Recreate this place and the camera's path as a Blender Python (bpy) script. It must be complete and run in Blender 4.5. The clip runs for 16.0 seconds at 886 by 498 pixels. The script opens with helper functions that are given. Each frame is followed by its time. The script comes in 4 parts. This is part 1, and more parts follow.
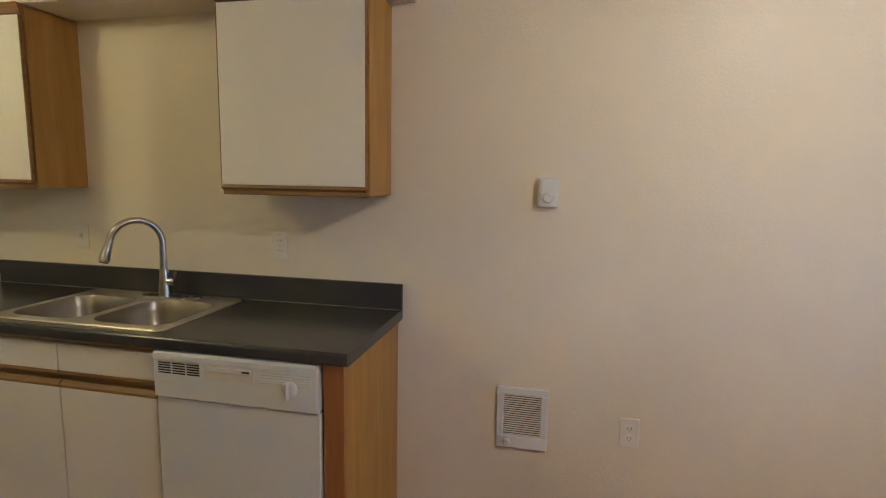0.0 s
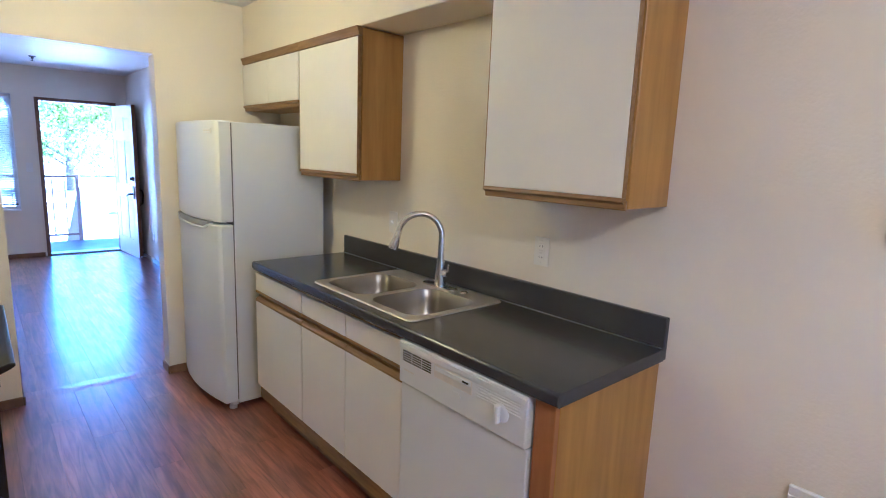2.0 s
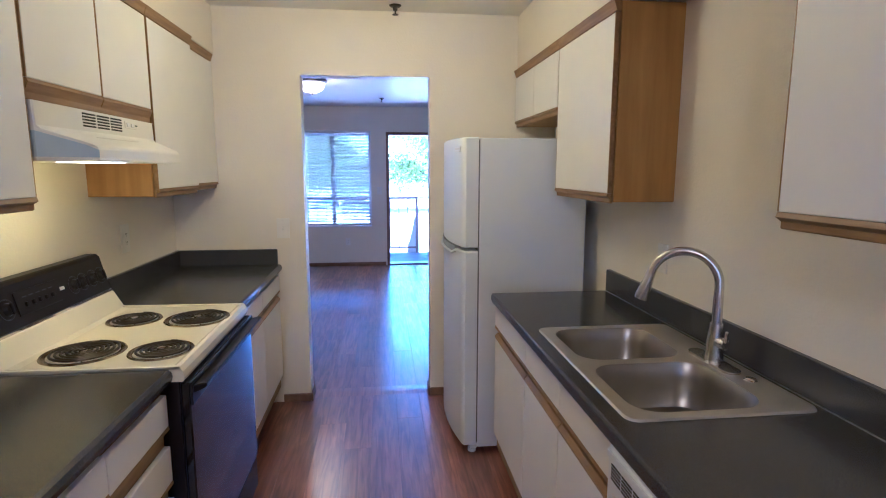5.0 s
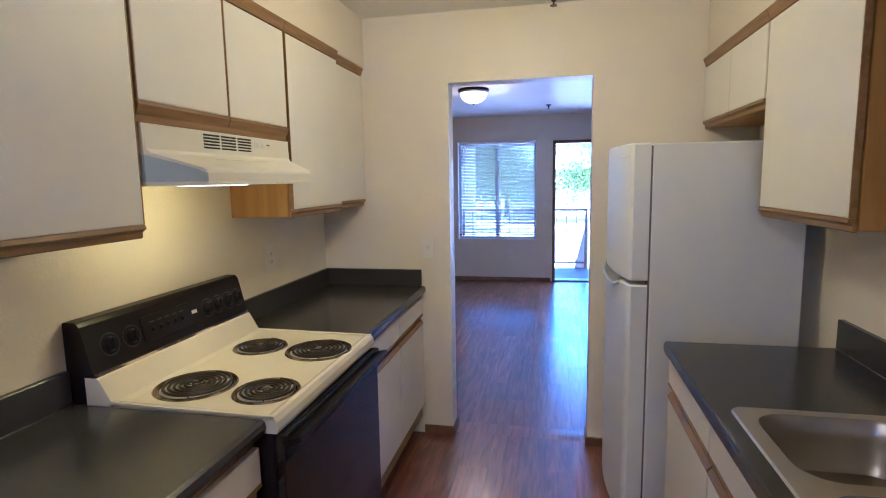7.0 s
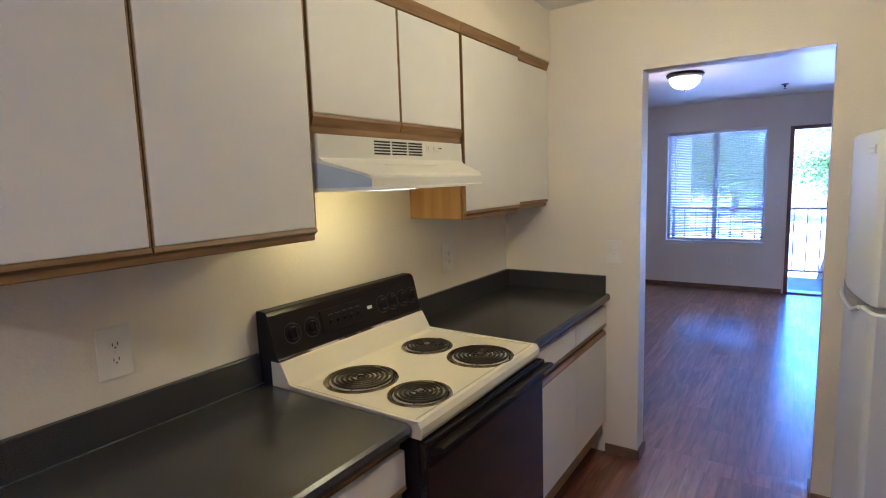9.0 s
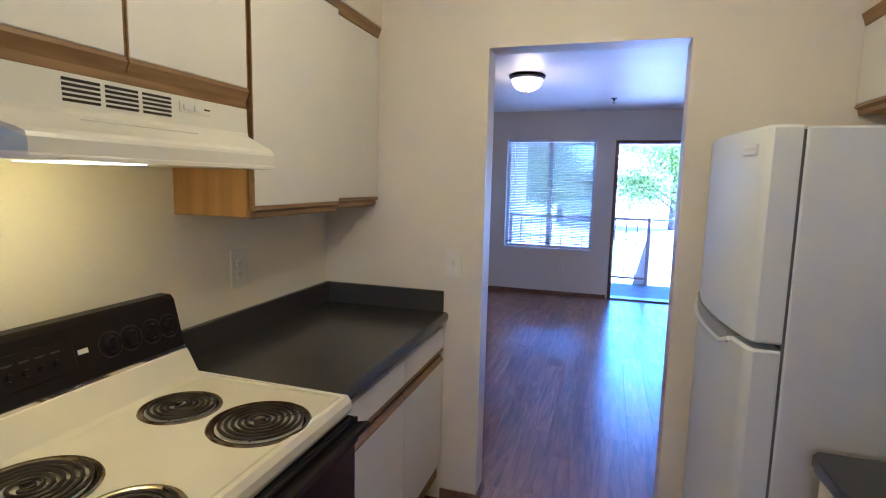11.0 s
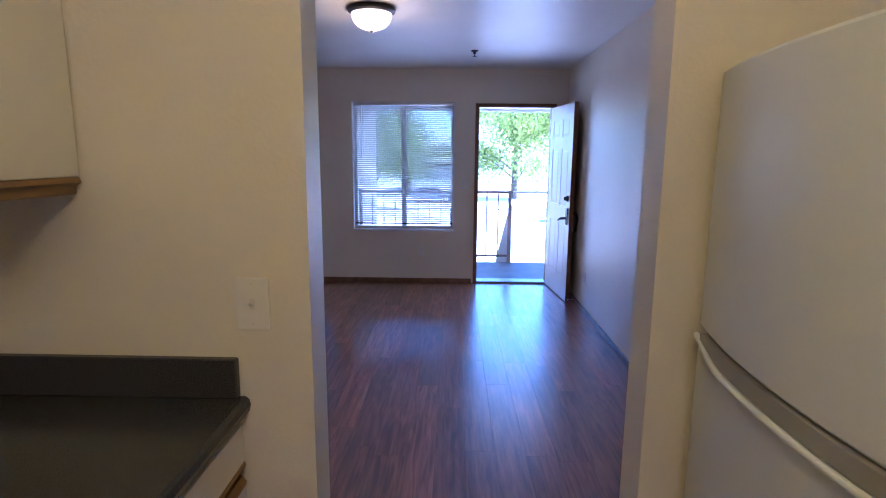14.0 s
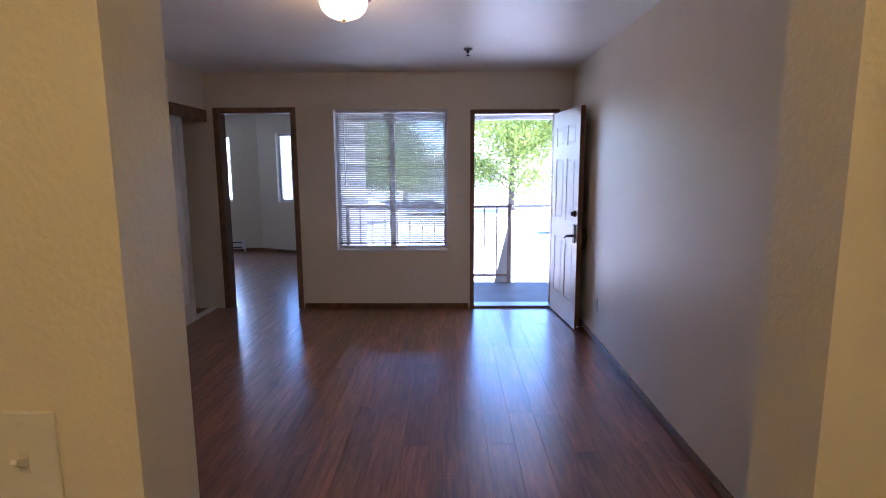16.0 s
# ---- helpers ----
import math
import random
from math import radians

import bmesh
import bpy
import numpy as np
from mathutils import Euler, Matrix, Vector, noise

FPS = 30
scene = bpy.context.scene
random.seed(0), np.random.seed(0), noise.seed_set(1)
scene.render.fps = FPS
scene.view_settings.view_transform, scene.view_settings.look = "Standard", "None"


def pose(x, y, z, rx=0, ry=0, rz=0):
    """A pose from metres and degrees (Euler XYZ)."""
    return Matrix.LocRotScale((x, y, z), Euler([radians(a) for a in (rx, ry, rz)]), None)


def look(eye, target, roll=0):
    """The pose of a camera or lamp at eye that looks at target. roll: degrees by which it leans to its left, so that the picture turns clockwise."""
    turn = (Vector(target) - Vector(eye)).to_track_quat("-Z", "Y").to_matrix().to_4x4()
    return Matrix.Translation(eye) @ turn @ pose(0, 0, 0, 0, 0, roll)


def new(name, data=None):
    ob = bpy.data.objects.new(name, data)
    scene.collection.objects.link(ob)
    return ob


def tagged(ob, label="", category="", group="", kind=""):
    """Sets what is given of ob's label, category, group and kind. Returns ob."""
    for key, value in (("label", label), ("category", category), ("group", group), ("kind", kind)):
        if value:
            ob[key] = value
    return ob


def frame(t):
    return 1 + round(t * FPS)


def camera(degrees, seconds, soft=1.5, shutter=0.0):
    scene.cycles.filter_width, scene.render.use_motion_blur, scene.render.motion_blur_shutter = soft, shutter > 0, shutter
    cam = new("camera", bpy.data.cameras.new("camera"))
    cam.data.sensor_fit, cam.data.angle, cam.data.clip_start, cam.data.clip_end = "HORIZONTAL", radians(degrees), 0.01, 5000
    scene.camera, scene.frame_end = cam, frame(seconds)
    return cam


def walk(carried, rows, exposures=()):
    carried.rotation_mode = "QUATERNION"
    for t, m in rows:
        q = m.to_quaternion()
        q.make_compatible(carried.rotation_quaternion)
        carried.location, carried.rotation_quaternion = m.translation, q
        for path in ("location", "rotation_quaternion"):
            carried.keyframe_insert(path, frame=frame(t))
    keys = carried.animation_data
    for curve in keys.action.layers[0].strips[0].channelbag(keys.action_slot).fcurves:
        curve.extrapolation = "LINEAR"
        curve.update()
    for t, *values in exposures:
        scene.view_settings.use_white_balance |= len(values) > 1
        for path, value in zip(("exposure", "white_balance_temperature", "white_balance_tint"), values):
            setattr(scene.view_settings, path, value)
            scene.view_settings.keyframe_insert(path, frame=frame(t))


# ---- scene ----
cam = camera(79.4, 16.0, soft=1.1)
PATH = [
    (0, (0.021, 0.4, 1.451), (-0.401, 2.337, 1.184), 1.0),
    (0.5, (0.05, 0.496, 1.463), (-0.687, 2.334, 1.184), 1.8),
    (1, (0.102, 0.59, 1.47), (-0.923, 2.281, 1.167), 2.1),
    (1.5, (0.155, 0.69, 1.481), (-1.127, 2.193, 1.167), 2.3),
    (2, (0.181, 0.763, 1.513), (-1.295, 2.067, 1.17), 2.2),
    (2.5, (0.153, 0.849, 1.495), (-1.466, 1.973, 1.161), 2.2),
    (3, (0.07, 0.935, 1.481), (-1.652, 1.897, 1.154), 2.5),
    (3.5, (-0.011, 1.039, 1.503), (-1.81, 1.845, 1.169), 2.4),
    (4, (-0.06, 1.141, 1.496), (-1.922, 1.791, 1.166), 2.0),
    (4.5, (-0.102, 1.273, 1.487), (-2.028, 1.706, 1.166), 0.8),
    (4.7, (-0.123, 1.318, 1.492), (-2.07, 1.657, 1.181), 0.4),
    (6.8, (-0.533, 1.413, 1.52), (-2.495, 1.122, 1.261), -0.6),
    (7, (-0.559, 1.459, 1.526), (-2.5, 1.051, 1.269), -1.0),
    (7.5, (-0.606, 1.541, 1.537), (-2.455, 0.821, 1.292), -1.6),
    (8, (-0.623, 1.611, 1.552), (-2.328, 0.592, 1.317), -2.0),
    (8.2, (-0.627, 1.605, 1.557), (-2.268, 0.489, 1.309), -2.1),
    (10.3, (-1.043, 1.427, 1.512), (-2.791, 0.497, 1.233), 0.9),
    (10.5, (-1.11, 1.41, 1.51), (-2.91, 0.579, 1.242), 0.8),
    (11, (-1.282, 1.39, 1.502), (-3.178, 0.805, 1.248), 1.3),
    (11.5, (-1.483, 1.399, 1.489), (-3.423, 0.974, 1.253), 1.5),
    (12, (-1.685, 1.385, 1.505), (-3.642, 1.046, 1.266), 1.3),
    (12.5, (-1.864, 1.338, 1.49), (-3.83, 1.08, 1.231), 1.4),
    (13, (-2.06, 1.262, 1.474), (-4.034, 1.092, 1.204), 1.4),
    (13.5, (-2.228, 1.208, 1.49), (-4.202, 1.113, 1.181), 1.2),
    (14, (-2.373, 1.201, 1.476), (-4.343, 1.161, 1.133), 0.5),
    (14.5, (-2.546, 1.222, 1.473), (-4.515, 1.193, 1.122), -0.3),
    (15, (-2.709, 1.24, 1.503), (-4.678, 1.21, 1.155), -0.7),
    (15.5, (-2.847, 1.246, 1.51), (-4.818, 1.216, 1.171), -0.8),
    (16, (-2.981, 1.237, 1.472), (-4.958, 1.204, 1.174), -0.3),
]
# seconds, stops, kelvin, tint: the clip's camera meters and balances on the way
EXPOSURES = [(0.0, 3.74, 4300, 14), (1.5, 4.38, 3880, 18), (3.5, 4.16, 3780, 23), (4.7, 4.02, 3800, 26), (8.0, 3.80, 3950, 25), (10.5, 3.78, 3900, 24),
             (12.5, 3.44, 3950, 27), (13.5, 3.34, 4100, 28), (14.5, 3.20, 4500, 25), (15.2, 3.18, 4850, 23), (16.0, 3.16, 5200, 25)]
walk(cam, [(t, look(eye, target, roll)) for t, eye, target, roll in PATH], EXPOSURES)

# ---- world, sun, large lights ----
world = bpy.data.worlds.new("daylight")
scene.world = world
world.use_nodes = True
wn = world.node_tree.nodes
sky = wn.new("ShaderNodeTexSky")
sky.sky_type, sky.sun_disc = "NISHITA", False
SUN_AZ, SUN_EL = 12.0, 56.0   # the sun stands beside the building, above +y
sky.dust_density, sky.ozone_density, sky.altitude = 0.2, 5.0, 1200.0
sky.sun_elevation, sky.sun_rotation = radians(SUN_EL), radians(SUN_AZ)
world.node_tree.links.new(sky.outputs[0], wn["Background"].inputs[0])
wn["Background"].inputs[1].default_value = 0.15


def lamp(name, kind, m, energy, colour, **extra):
    data = bpy.data.lights.new(name, kind)
    data.energy, data.color = energy, colour
    if kind == "SUN":
        data.angle = radians(extra["angle"])
    elif kind == "AREA":
        data.shape, data.size, data.size_y = "RECTANGLE", extra["size"], extra["size_y"]
    else:
        data.shadow_soft_size = extra["radius"]
        if kind == "SPOT":
            data.spot_size, data.spot_blend = radians(extra["cone"]), 1.0
    ob = new(name, data)
    ob.matrix_world = m
    return ob


az, el = radians(SUN_AZ), radians(SUN_EL)
sun_way = Vector((math.sin(az) * math.cos(el), math.cos(az) * math.cos(el), math.sin(el)))
lamp("sun", "SUN", look(sun_way * 50, (0, 0, 0)), 5.0, (1.0, 0.95, 0.87), angle=0.5)
WARM = (1.0, 0.62, 0.25)
lamp("kitchen_lamp", "POINT", pose(-2.50, 1.22, 2.25), 1.45, (1.0, 0.64, 0.15), radius=0.11)
lamp("dining_lamp", "POINT", pose(1.00, 1.05, 2.25), 3.7, (1.0, 0.68, 0.32), radius=0.10)
lamp("living_lamp", "POINT", pose(-6.10, 0.64, 2.24), 0.85, WARM, radius=0.10)
lamp("hood_lamp", "POINT", pose(-2.09, 0.38, 1.490), 0.22, (1.0, 0.62, 0.09), radius=0.03)
lamp("bedroom_window_light", "AREA", look((-12.63, -3.03, 1.5), (-9, -2.4, 1.0)), 1.0, (0.78, 0.88, 1.0), size=0.6, size_y=1.15)

# ---- materials ----


def material(name, colour, rough=0.5, metal=0.0, second=None, scale=6.0, stretch=(1, 1, 1), bump=0.0, bump_scale=80.0,
             coat=0.0, rough_var=0.0, island=0.0, spec=0.5, detail=4.0, contrast=(0.35, 0.65), swirl=0.0, mottle=0.0):
    """A procedural surface: two colours mixed by noise, fine relief, roughness that varies."""
    m = bpy.data.materials.new(name)
    m.use_nodes = True
    n, l = m.node_tree.nodes, m.node_tree.links
    b = n["Principled BSDF"]
    b.inputs["Roughness"].default_value, b.inputs["Metallic"].default_value = rough, metal
    b.inputs["Coat Weight"].default_value, b.inputs["Specular IOR Level"].default_value = coat, spec
    b.inputs["Coat Roughness"].default_value, b.inputs["Coat IOR"].default_value = 0.23, 1.65
    co = n.new("ShaderNodeTexCoord")
    mp = n.new("ShaderNodeMapping")
    mp.inputs["Scale"].default_value = stretch
    l.new(co.outputs["Object"], mp.inputs[0])
    no = n.new("ShaderNodeTexNoise")
    no.inputs["Scale"].default_value, no.inputs["Detail"].default_value, no.inputs["Distortion"].default_value = scale, detail, swirl
    l.new(mp.outputs[0], no.inputs[0])
    ramp = n.new("ShaderNodeValToRGB")
    second = second or tuple(c * 0.93 for c in colour)
    ramp.color_ramp.elements[0].position, ramp.color_ramp.elements[1].position = contrast
    ramp.color_ramp.elements[0].color, ramp.color_ramp.elements[1].color = (*second, 1), (*colour, 1)
    l.new(no.outputs[0], ramp.inputs[0])
    out = ramp.outputs[0]
    if island:
        info = n.new("ShaderNodeObjectInfo")
        hsv = n.new("ShaderNodeHueSaturation")
        mr = n.new("ShaderNodeMapRange")
        mr.inputs[3].default_value, mr.inputs[4].default_value = 1 - island, 1 + island
        l.new(info.outputs["Random"], mr.inputs[0])
        l.new(mr.outputs[0], hsv.inputs["Value"])
        l.new(out, hsv.inputs["Color"])
        out = hsv.outputs[0]
        ad = n.new("ShaderNodeVectorMath")
        ml = n.new("ShaderNodeMath")
        ml.operation, ml.inputs[1].default_value = "MULTIPLY", 37.0
        l.new(info.outputs["Random"], ml.inputs[0])
        l.new(co.outputs["Object"], ad.inputs[0])
        l.new(ml.outputs[0], ad.inputs[1])
        l.new(ad.outputs[0], mp.inputs[0])
    if mottle:
        n4 = n.new("ShaderNodeTexNoise")
        n4.inputs["Scale"].default_value, n4.inputs["Detail"].default_value, n4.inputs["Distortion"].default_value = 2.2, 3.0, 0.8
        mp2 = n.new("ShaderNodeMapping")
        mp2.inputs["Scale"].default_value = (1.3, 6.0, 1.0)
        l.new(mp.inputs[0].links[0].from_socket, mp2.inputs[0])
        l.new(mp2.outputs[0], n4.inputs[0])
        r4 = n.new("ShaderNodeMapRange")
        r4.inputs[1].default_value, r4.inputs[2].default_value = 0.32, 0.68
        r4.inputs[3].default_value, r4.inputs[4].default_value = 1 - mottle, 1 + mottle
        l.new(n4.outputs[0], r4.inputs[0])
        h4 = n.new("ShaderNodeHueSaturation")
        l.new(r4.outputs[0], h4.inputs["Value"])
        l.new(out, h4.inputs["Color"])
        out = h4.outputs[0]
    l.new(out, b.inputs["Base Color"])
    if rough_var:
        n2 = n.new("ShaderNodeTexNoise")
        n2.inputs["Scale"].default_value = 9.0
        l.new(co.outputs["Object"], n2.inputs[0])
        r2 = n.new("ShaderNodeMapRange")
        r2.inputs[3].default_value, r2.inputs[4].default_value = rough - rough_var, rough + rough_var
        l.new(n2.outputs[0], r2.inputs[0])
        l.new(r2.outputs[0], b.inputs["Roughness"])
    if bump:
        n3 = n.new("ShaderNodeTexNoise")
        n3.inputs["Scale"].default_value, n3.inputs["Detail"].default_value = bump_scale, 3.0
        l.new(co.outputs["Object"], n3.inputs[0])
        bp = n.new("ShaderNodeBump")
        bp.inputs["Strength"].default_value, bp.inputs["Distance"].default_value = bump, 0.004
        l.new(n3.outputs[0], bp.inputs["Height"])
        l.new(bp.outputs[0], b.inputs["Normal"])
    return m


def glow(name, colour, strength):
    m = bpy.data.materials.new(name)
    m.use_nodes = True
    b = m.node_tree.nodes["Principled BSDF"]
    b.inputs["Base Color"].default_value = (0.8, 0.78, 0.72, 1)
    b.inputs["Emission Color"].default_value, b.inputs["Emission Strength"].default_value = (*colour, 1), strength
    return m


WALL = material("wall_paint", (0.79, 0.73, 0.60), 0.42, second=(0.76, 0.70, 0.57), scale=1.6, bump=0.32, bump_scale=105, spec=0.35)
CEIL = material("ceiling_texture", (0.83, 0.80, 0.74), 0.45, second=(0.79, 0.76, 0.70), scale=2.0, bump=0.35, bump_scale=120)
WHITE = material("white_laminate", (0.80, 0.78, 0.74), 0.42, second=(0.77, 0.75, 0.71), scale=3.0)
STILE = material("dark_oak_stile", (0.36, 0.155, 0.035), 0.40, second=(0.28, 0.11, 0.025), scale=3.0, stretch=(9, 9, 0.8))
OAK = material("oak", (0.42, 0.235, 0.030), 0.42, second=(0.33, 0.175, 0.020), scale=3.0, stretch=(9, 9, 0.8), rough_var=0.04, detail=6)
OAKH = material("oak_rail", (0.285, 0.172, 0.050), 0.42, second=(0.200, 0.113, 0.030), scale=5.0, stretch=(1.0, 12, 12), rough_var=0.04, detail=6)
TRIM = material("brown_trim", (0.22, 0.125, 0.06), 0.45, second=(0.15, 0.08, 0.04), scale=6.0, stretch=(2, 2, 2))
COUNTER = material("black_laminate", (0.066, 0.066, 0.074), 0.23, spec=0.5, second=(0.029, 0.029, 0.034), scale=360.0, contrast=(0.40, 0.66), detail=2)
RIM = material("satin_rim_steel", (0.64, 0.61, 0.57), 0.42, 1.0, second=(0.60, 0.57, 0.53), scale=12.0)
# darker than RIM: the shade inside the sink bowls is put into this colour
STEEL = material("darkened_steel", (0.37, 0.35, 0.32), 0.34, 1.0, second=(0.34, 0.32, 0.29), scale=12.0)
NICKEL = material("brushed_nickel", (0.60, 0.57, 0.52), 0.26, 1.0, second=(0.53, 0.50, 0.45), scale=20.0, rough_var=0.05)
CHROME = material("chrome", (0.75, 0.73, 0.70), 0.10, 1.0, scale=8.0, rough_var=0.04)
APPL = material("white_enamel", (0.73, 0.75, 0.76), 0.38, second=(0.71, 0.73, 0.74), scale=2.0, rough_var=0.03)
ENAMEL = material("almond_enamel", (0.72, 0.67, 0.53), 0.16, second=(0.69, 0.64, 0.50), scale=4.0, rough_var=0.05)
HOODM = material("hood_enamel", (0.80, 0.78, 0.69), 0.28, second=(0.77, 0.75, 0.66), scale=4.0)
BLACK = material("black_plastic", (0.011, 0.009, 0.010), 0.34, spec=0.18, scale=30.0, rough_var=0.06)
OVENGLASS = material("black_oven_glass", (0.010, 0.010, 0.012), 0.09, scale=10.0, rough_var=0.03)
RING = material("brassy_ring", (0.42, 0.36, 0.24), 0.24, 1.0, second=(0.20, 0.16, 0.10), scale=25.0, rough_var=0.05)
PAN = material("worn_chrome_pan", (0.24, 0.19, 0.12), 0.15, 1.0, second=(0.08, 0.06, 0.04), scale=30.0, rough_var=0.05)
PRINT = material("grey_print", (0.045, 0.043, 0.045), 0.5)
COIL = material("burner_coil", (0.035, 0.026, 0.020), 0.42, 0.5, scale=40.0)
PLATE = material("switch_plate_plastic", (0.80, 0.77, 0.70), 0.35, scale=8.0)
DARK = material("dark_gap", (0.02, 0.018, 0.016), 0.7, scale=20.0)
GRILL = material("heater_grille", (0.72, 0.69, 0.63), 0.40, scale=20.0)
DOORW = material("white_door_paint", (0.78, 0.76, 0.73), 0.38, scale=3.0)
VINYL = material("white_vinyl", (0.82, 0.82, 0.82), 0.35, scale=3.0)
SLAT = material("blind_slat", (0.80, 0.81, 0.83), 0.45, scale=3.0)
BRONZE = material("dark_bronze", (0.028, 0.020, 0.016), 0.36, 0.2, scale=20.0)
PLANK = material("walnut_plank", (0.330, 0.122, 0.064), 0.34, second=(0.165, 0.056, 0.031), scale=1.9, stretch=(1.4, 19, 6), spec=0.9, coat=1.0,
                 rough_var=0.0, island=0.26, detail=5.0, contrast=(0.34, 0.62), swirl=1.0, mottle=0.26)
SUBFLOOR = material("floor_joint", (0.05, 0.026, 0.018), 0.6, scale=20.0)
LENS = glow("lit_glass_shade", (1.0, 0.70, 0.36), 0.34)
HOODLENS = glow("lit_hood_lens", (1.0, 0.74, 0.32), 0.34)
GROUND = material("pale_concrete", (0.56, 0.55, 0.54), 0.85, second=(0.47, 0.46, 0.45), scale=0.7, bump=0.3, bump_scale=30)
DECK = material("deck_coating", (0.13, 0.14, 0.16), 0.6, second=(0.10, 0.11, 0.13), scale=4.0, bump=0.2, bump_scale=90)
SIDING = material("pale_siding", (0.62, 0.61, 0.60), 0.6, scale=2.0)
RAILM = material("rail_paint", (0.22, 0.15, 0.13), 0.5, scale=20.0)
BARK = material("bark", (0.16, 0.12, 0.09), 0.9, second=(0.08, 0.06, 0.045), scale=12.0, bump=0.6, bump_scale=20)
LEAF = material("leaf", (0.27, 0.32, 0.075), 0.55, second=(0.13, 0.19, 0.035), scale=1.4)
ROOFM = material("roof_shingle", (0.16, 0.15, 0.15), 0.85, second=(0.11, 0.10, 0.10), scale=9.0)
CARM = material("car_paint", (0.30, 0.32, 0.36), 0.25, 0.4, scale=3.0, coat=0.5)
TYRE = material("tyre", (0.02, 0.02, 0.02), 0.8, scale=30.0)


def glass_material(name, tint=(0.95, 0.97, 0.98), rough=0.0):
    m = bpy.data.materials.new(name)
    m.use_nodes = True
    b = m.node_tree.nodes["Principled BSDF"]
    b.inputs["Base Color"].default_value = (*tint, 1)
    b.inputs["Transmission Weight"].default_value, b.inputs["Roughness"].default_value, b.inputs["IOR"].default_value = 1.0, rough, 1.45
    return m


GLASS = glass_material("window_glass")


def let_light_through(m, share):
    """Thin stuff that also scatters light through to its other side."""
    n, l = m.node_tree.nodes, m.node_tree.links
    b, out = n["Principled BSDF"], n["Material Output"]
    tr, mix = n.new("ShaderNodeBsdfTranslucent"), n.new("ShaderNodeMixShader")
    mix.inputs[0].default_value = share
    l.new(b.inputs["Base Color"].links[0].from_socket, tr.inputs[0])
    l.new(b.outputs[0], mix.inputs[1])
    l.new(tr.outputs[0], mix.inputs[2])
    l.new(mix.outputs[0], out.inputs[0])


let_light_through(SLAT, 0.24)
let_light_through(LEAF, 0.45)

# ---- mesh helpers ----
ORIGIN = {}


def thing(name, loc, label, category, group="", kind=""):
    """An Empty at a thing's base; its parts are added in world metres."""
    ob = new(name)
    ob.empty_display_size = 0.05
    ob.location = loc
    ORIGIN[ob] = Vector(loc)
    return tagged(ob, label, category, group, kind)


def part(name, bm, mat, parent=None, label="", smooth=False):
    """Links a bmesh, given in world metres, as one mesh object under a thing or a part."""
    base = ORIGIN.get(parent, Vector((0, 0, 0)))
    bmesh.ops.translate(bm, verts=bm.verts, vec=-base)
    bmesh.ops.recalc_face_normals(bm, faces=bm.faces)
    me = bpy.data.meshes.new(name)
    bm.to_mesh(me)
    bm.free()
    me.materials.append(mat)
    if smooth:
        for p in me.polygons:
            p.use_smooth = True
        me.set_sharp_from_angle(angle=radians(38))
    ob = new(name, me)
    if parent:
        ob.parent = parent
    ORIGIN[ob] = base
    if label:
        ob["label"] = label
    return ob


def add_box(bm, xs, ys, zs, bevel=0.0, seg=1):
    x0, x1, y0, y1, z0, z1 = min(xs), max(xs), min(ys), max(ys), min(zs), max(zs)
    r = bmesh.ops.create_cube(bm, size=1.0, matrix=Matrix.LocRotScale(((x0 + x1) / 2, (y0 + y1) / 2, (z0 + z1) / 2), None, (x1 - x0, y1 - y0, z1 - z0)))
    if bevel:
        edges = list({e for v in r["verts"] for e in v.link_edges})
        bmesh.ops.bevel(bm, geom=edges, offset=bevel, segments=seg, affect="EDGES", profile=0.5)


def box(name, xs, ys, zs, mat, parent=None, bevel=0.002, label="", seg=1):
    bm = bmesh.new()
    add_box(bm, xs, ys, zs, bevel, seg)
    return part(name, bm, mat, parent, label)


def boxes(name, rows, mat, parent=None, bevel=0.0, label=""):
    bm = bmesh.new()
    for xs, ys, zs in rows:
        add_box(bm, xs, ys, zs, bevel)
    return part(name, bm, mat, parent, label)


def add_sweep(bm, path, radius, n=12, cap=True):
    """A round tube along a path; radius is a number or one for each point."""
    pts = [Vector(p) for p in path]
    rad = radius if isinstance(radius, (list, tuple)) else [radius] * len(pts)
    up, rings = None, []
    for i, p in enumerate(pts):
        d = (pts[min(i + 1, len(pts) - 1)] - pts[max(i - 1, 0)]).normalized()
        if up is None:
            up = d.orthogonal().normalized()
        up = (up - d * up.dot(d)).normalized()
        side = d.cross(up)
        rings.append([bm.verts.new(p + rad[i] * (math.cos(a) * up + math.sin(a) * side)) for a in [2 * math.pi * k / n for k in range(n)]])
    for a, b in zip(rings, rings[1:]):
        for k in range(n):
            bm.faces.new((a[k], a[(k + 1) % n], b[(k + 1) % n], b[k]))
    if cap:
        bm.faces.new(rings[0])
        bm.faces.new(rings[-1])


def tube(name, path, radius, mat, parent=None, label="", n=12):
    bm = bmesh.new()
    add_sweep(bm, path, radius, n)
    return part(name, bm, mat, parent, label, smooth=True)


def add_lathe(bm, profile, m, n=32):
    """Turns (radius, height) points round the z axis of the pose m."""
    rings = []
    for r, h in profile:
        if r < 1e-6:
            rings.append([bm.verts.new(m @ Vector((0, 0, h)))])
        else:
            rings.append([bm.verts.new(m @ Vector((r * math.cos(a), r * math.sin(a), h))) for a in [2 * math.pi * k / n for k in range(n)]])
    for a, b in zip(rings, rings[1:]):
        for k in range(n):
            q = [a[k % len(a)], a[(k + 1) % len(a)], b[(k + 1) % len(b)], b[k % len(b)]]
            q = list(dict.fromkeys(q))
            if len(q) > 2:
                bm.faces.new(q)


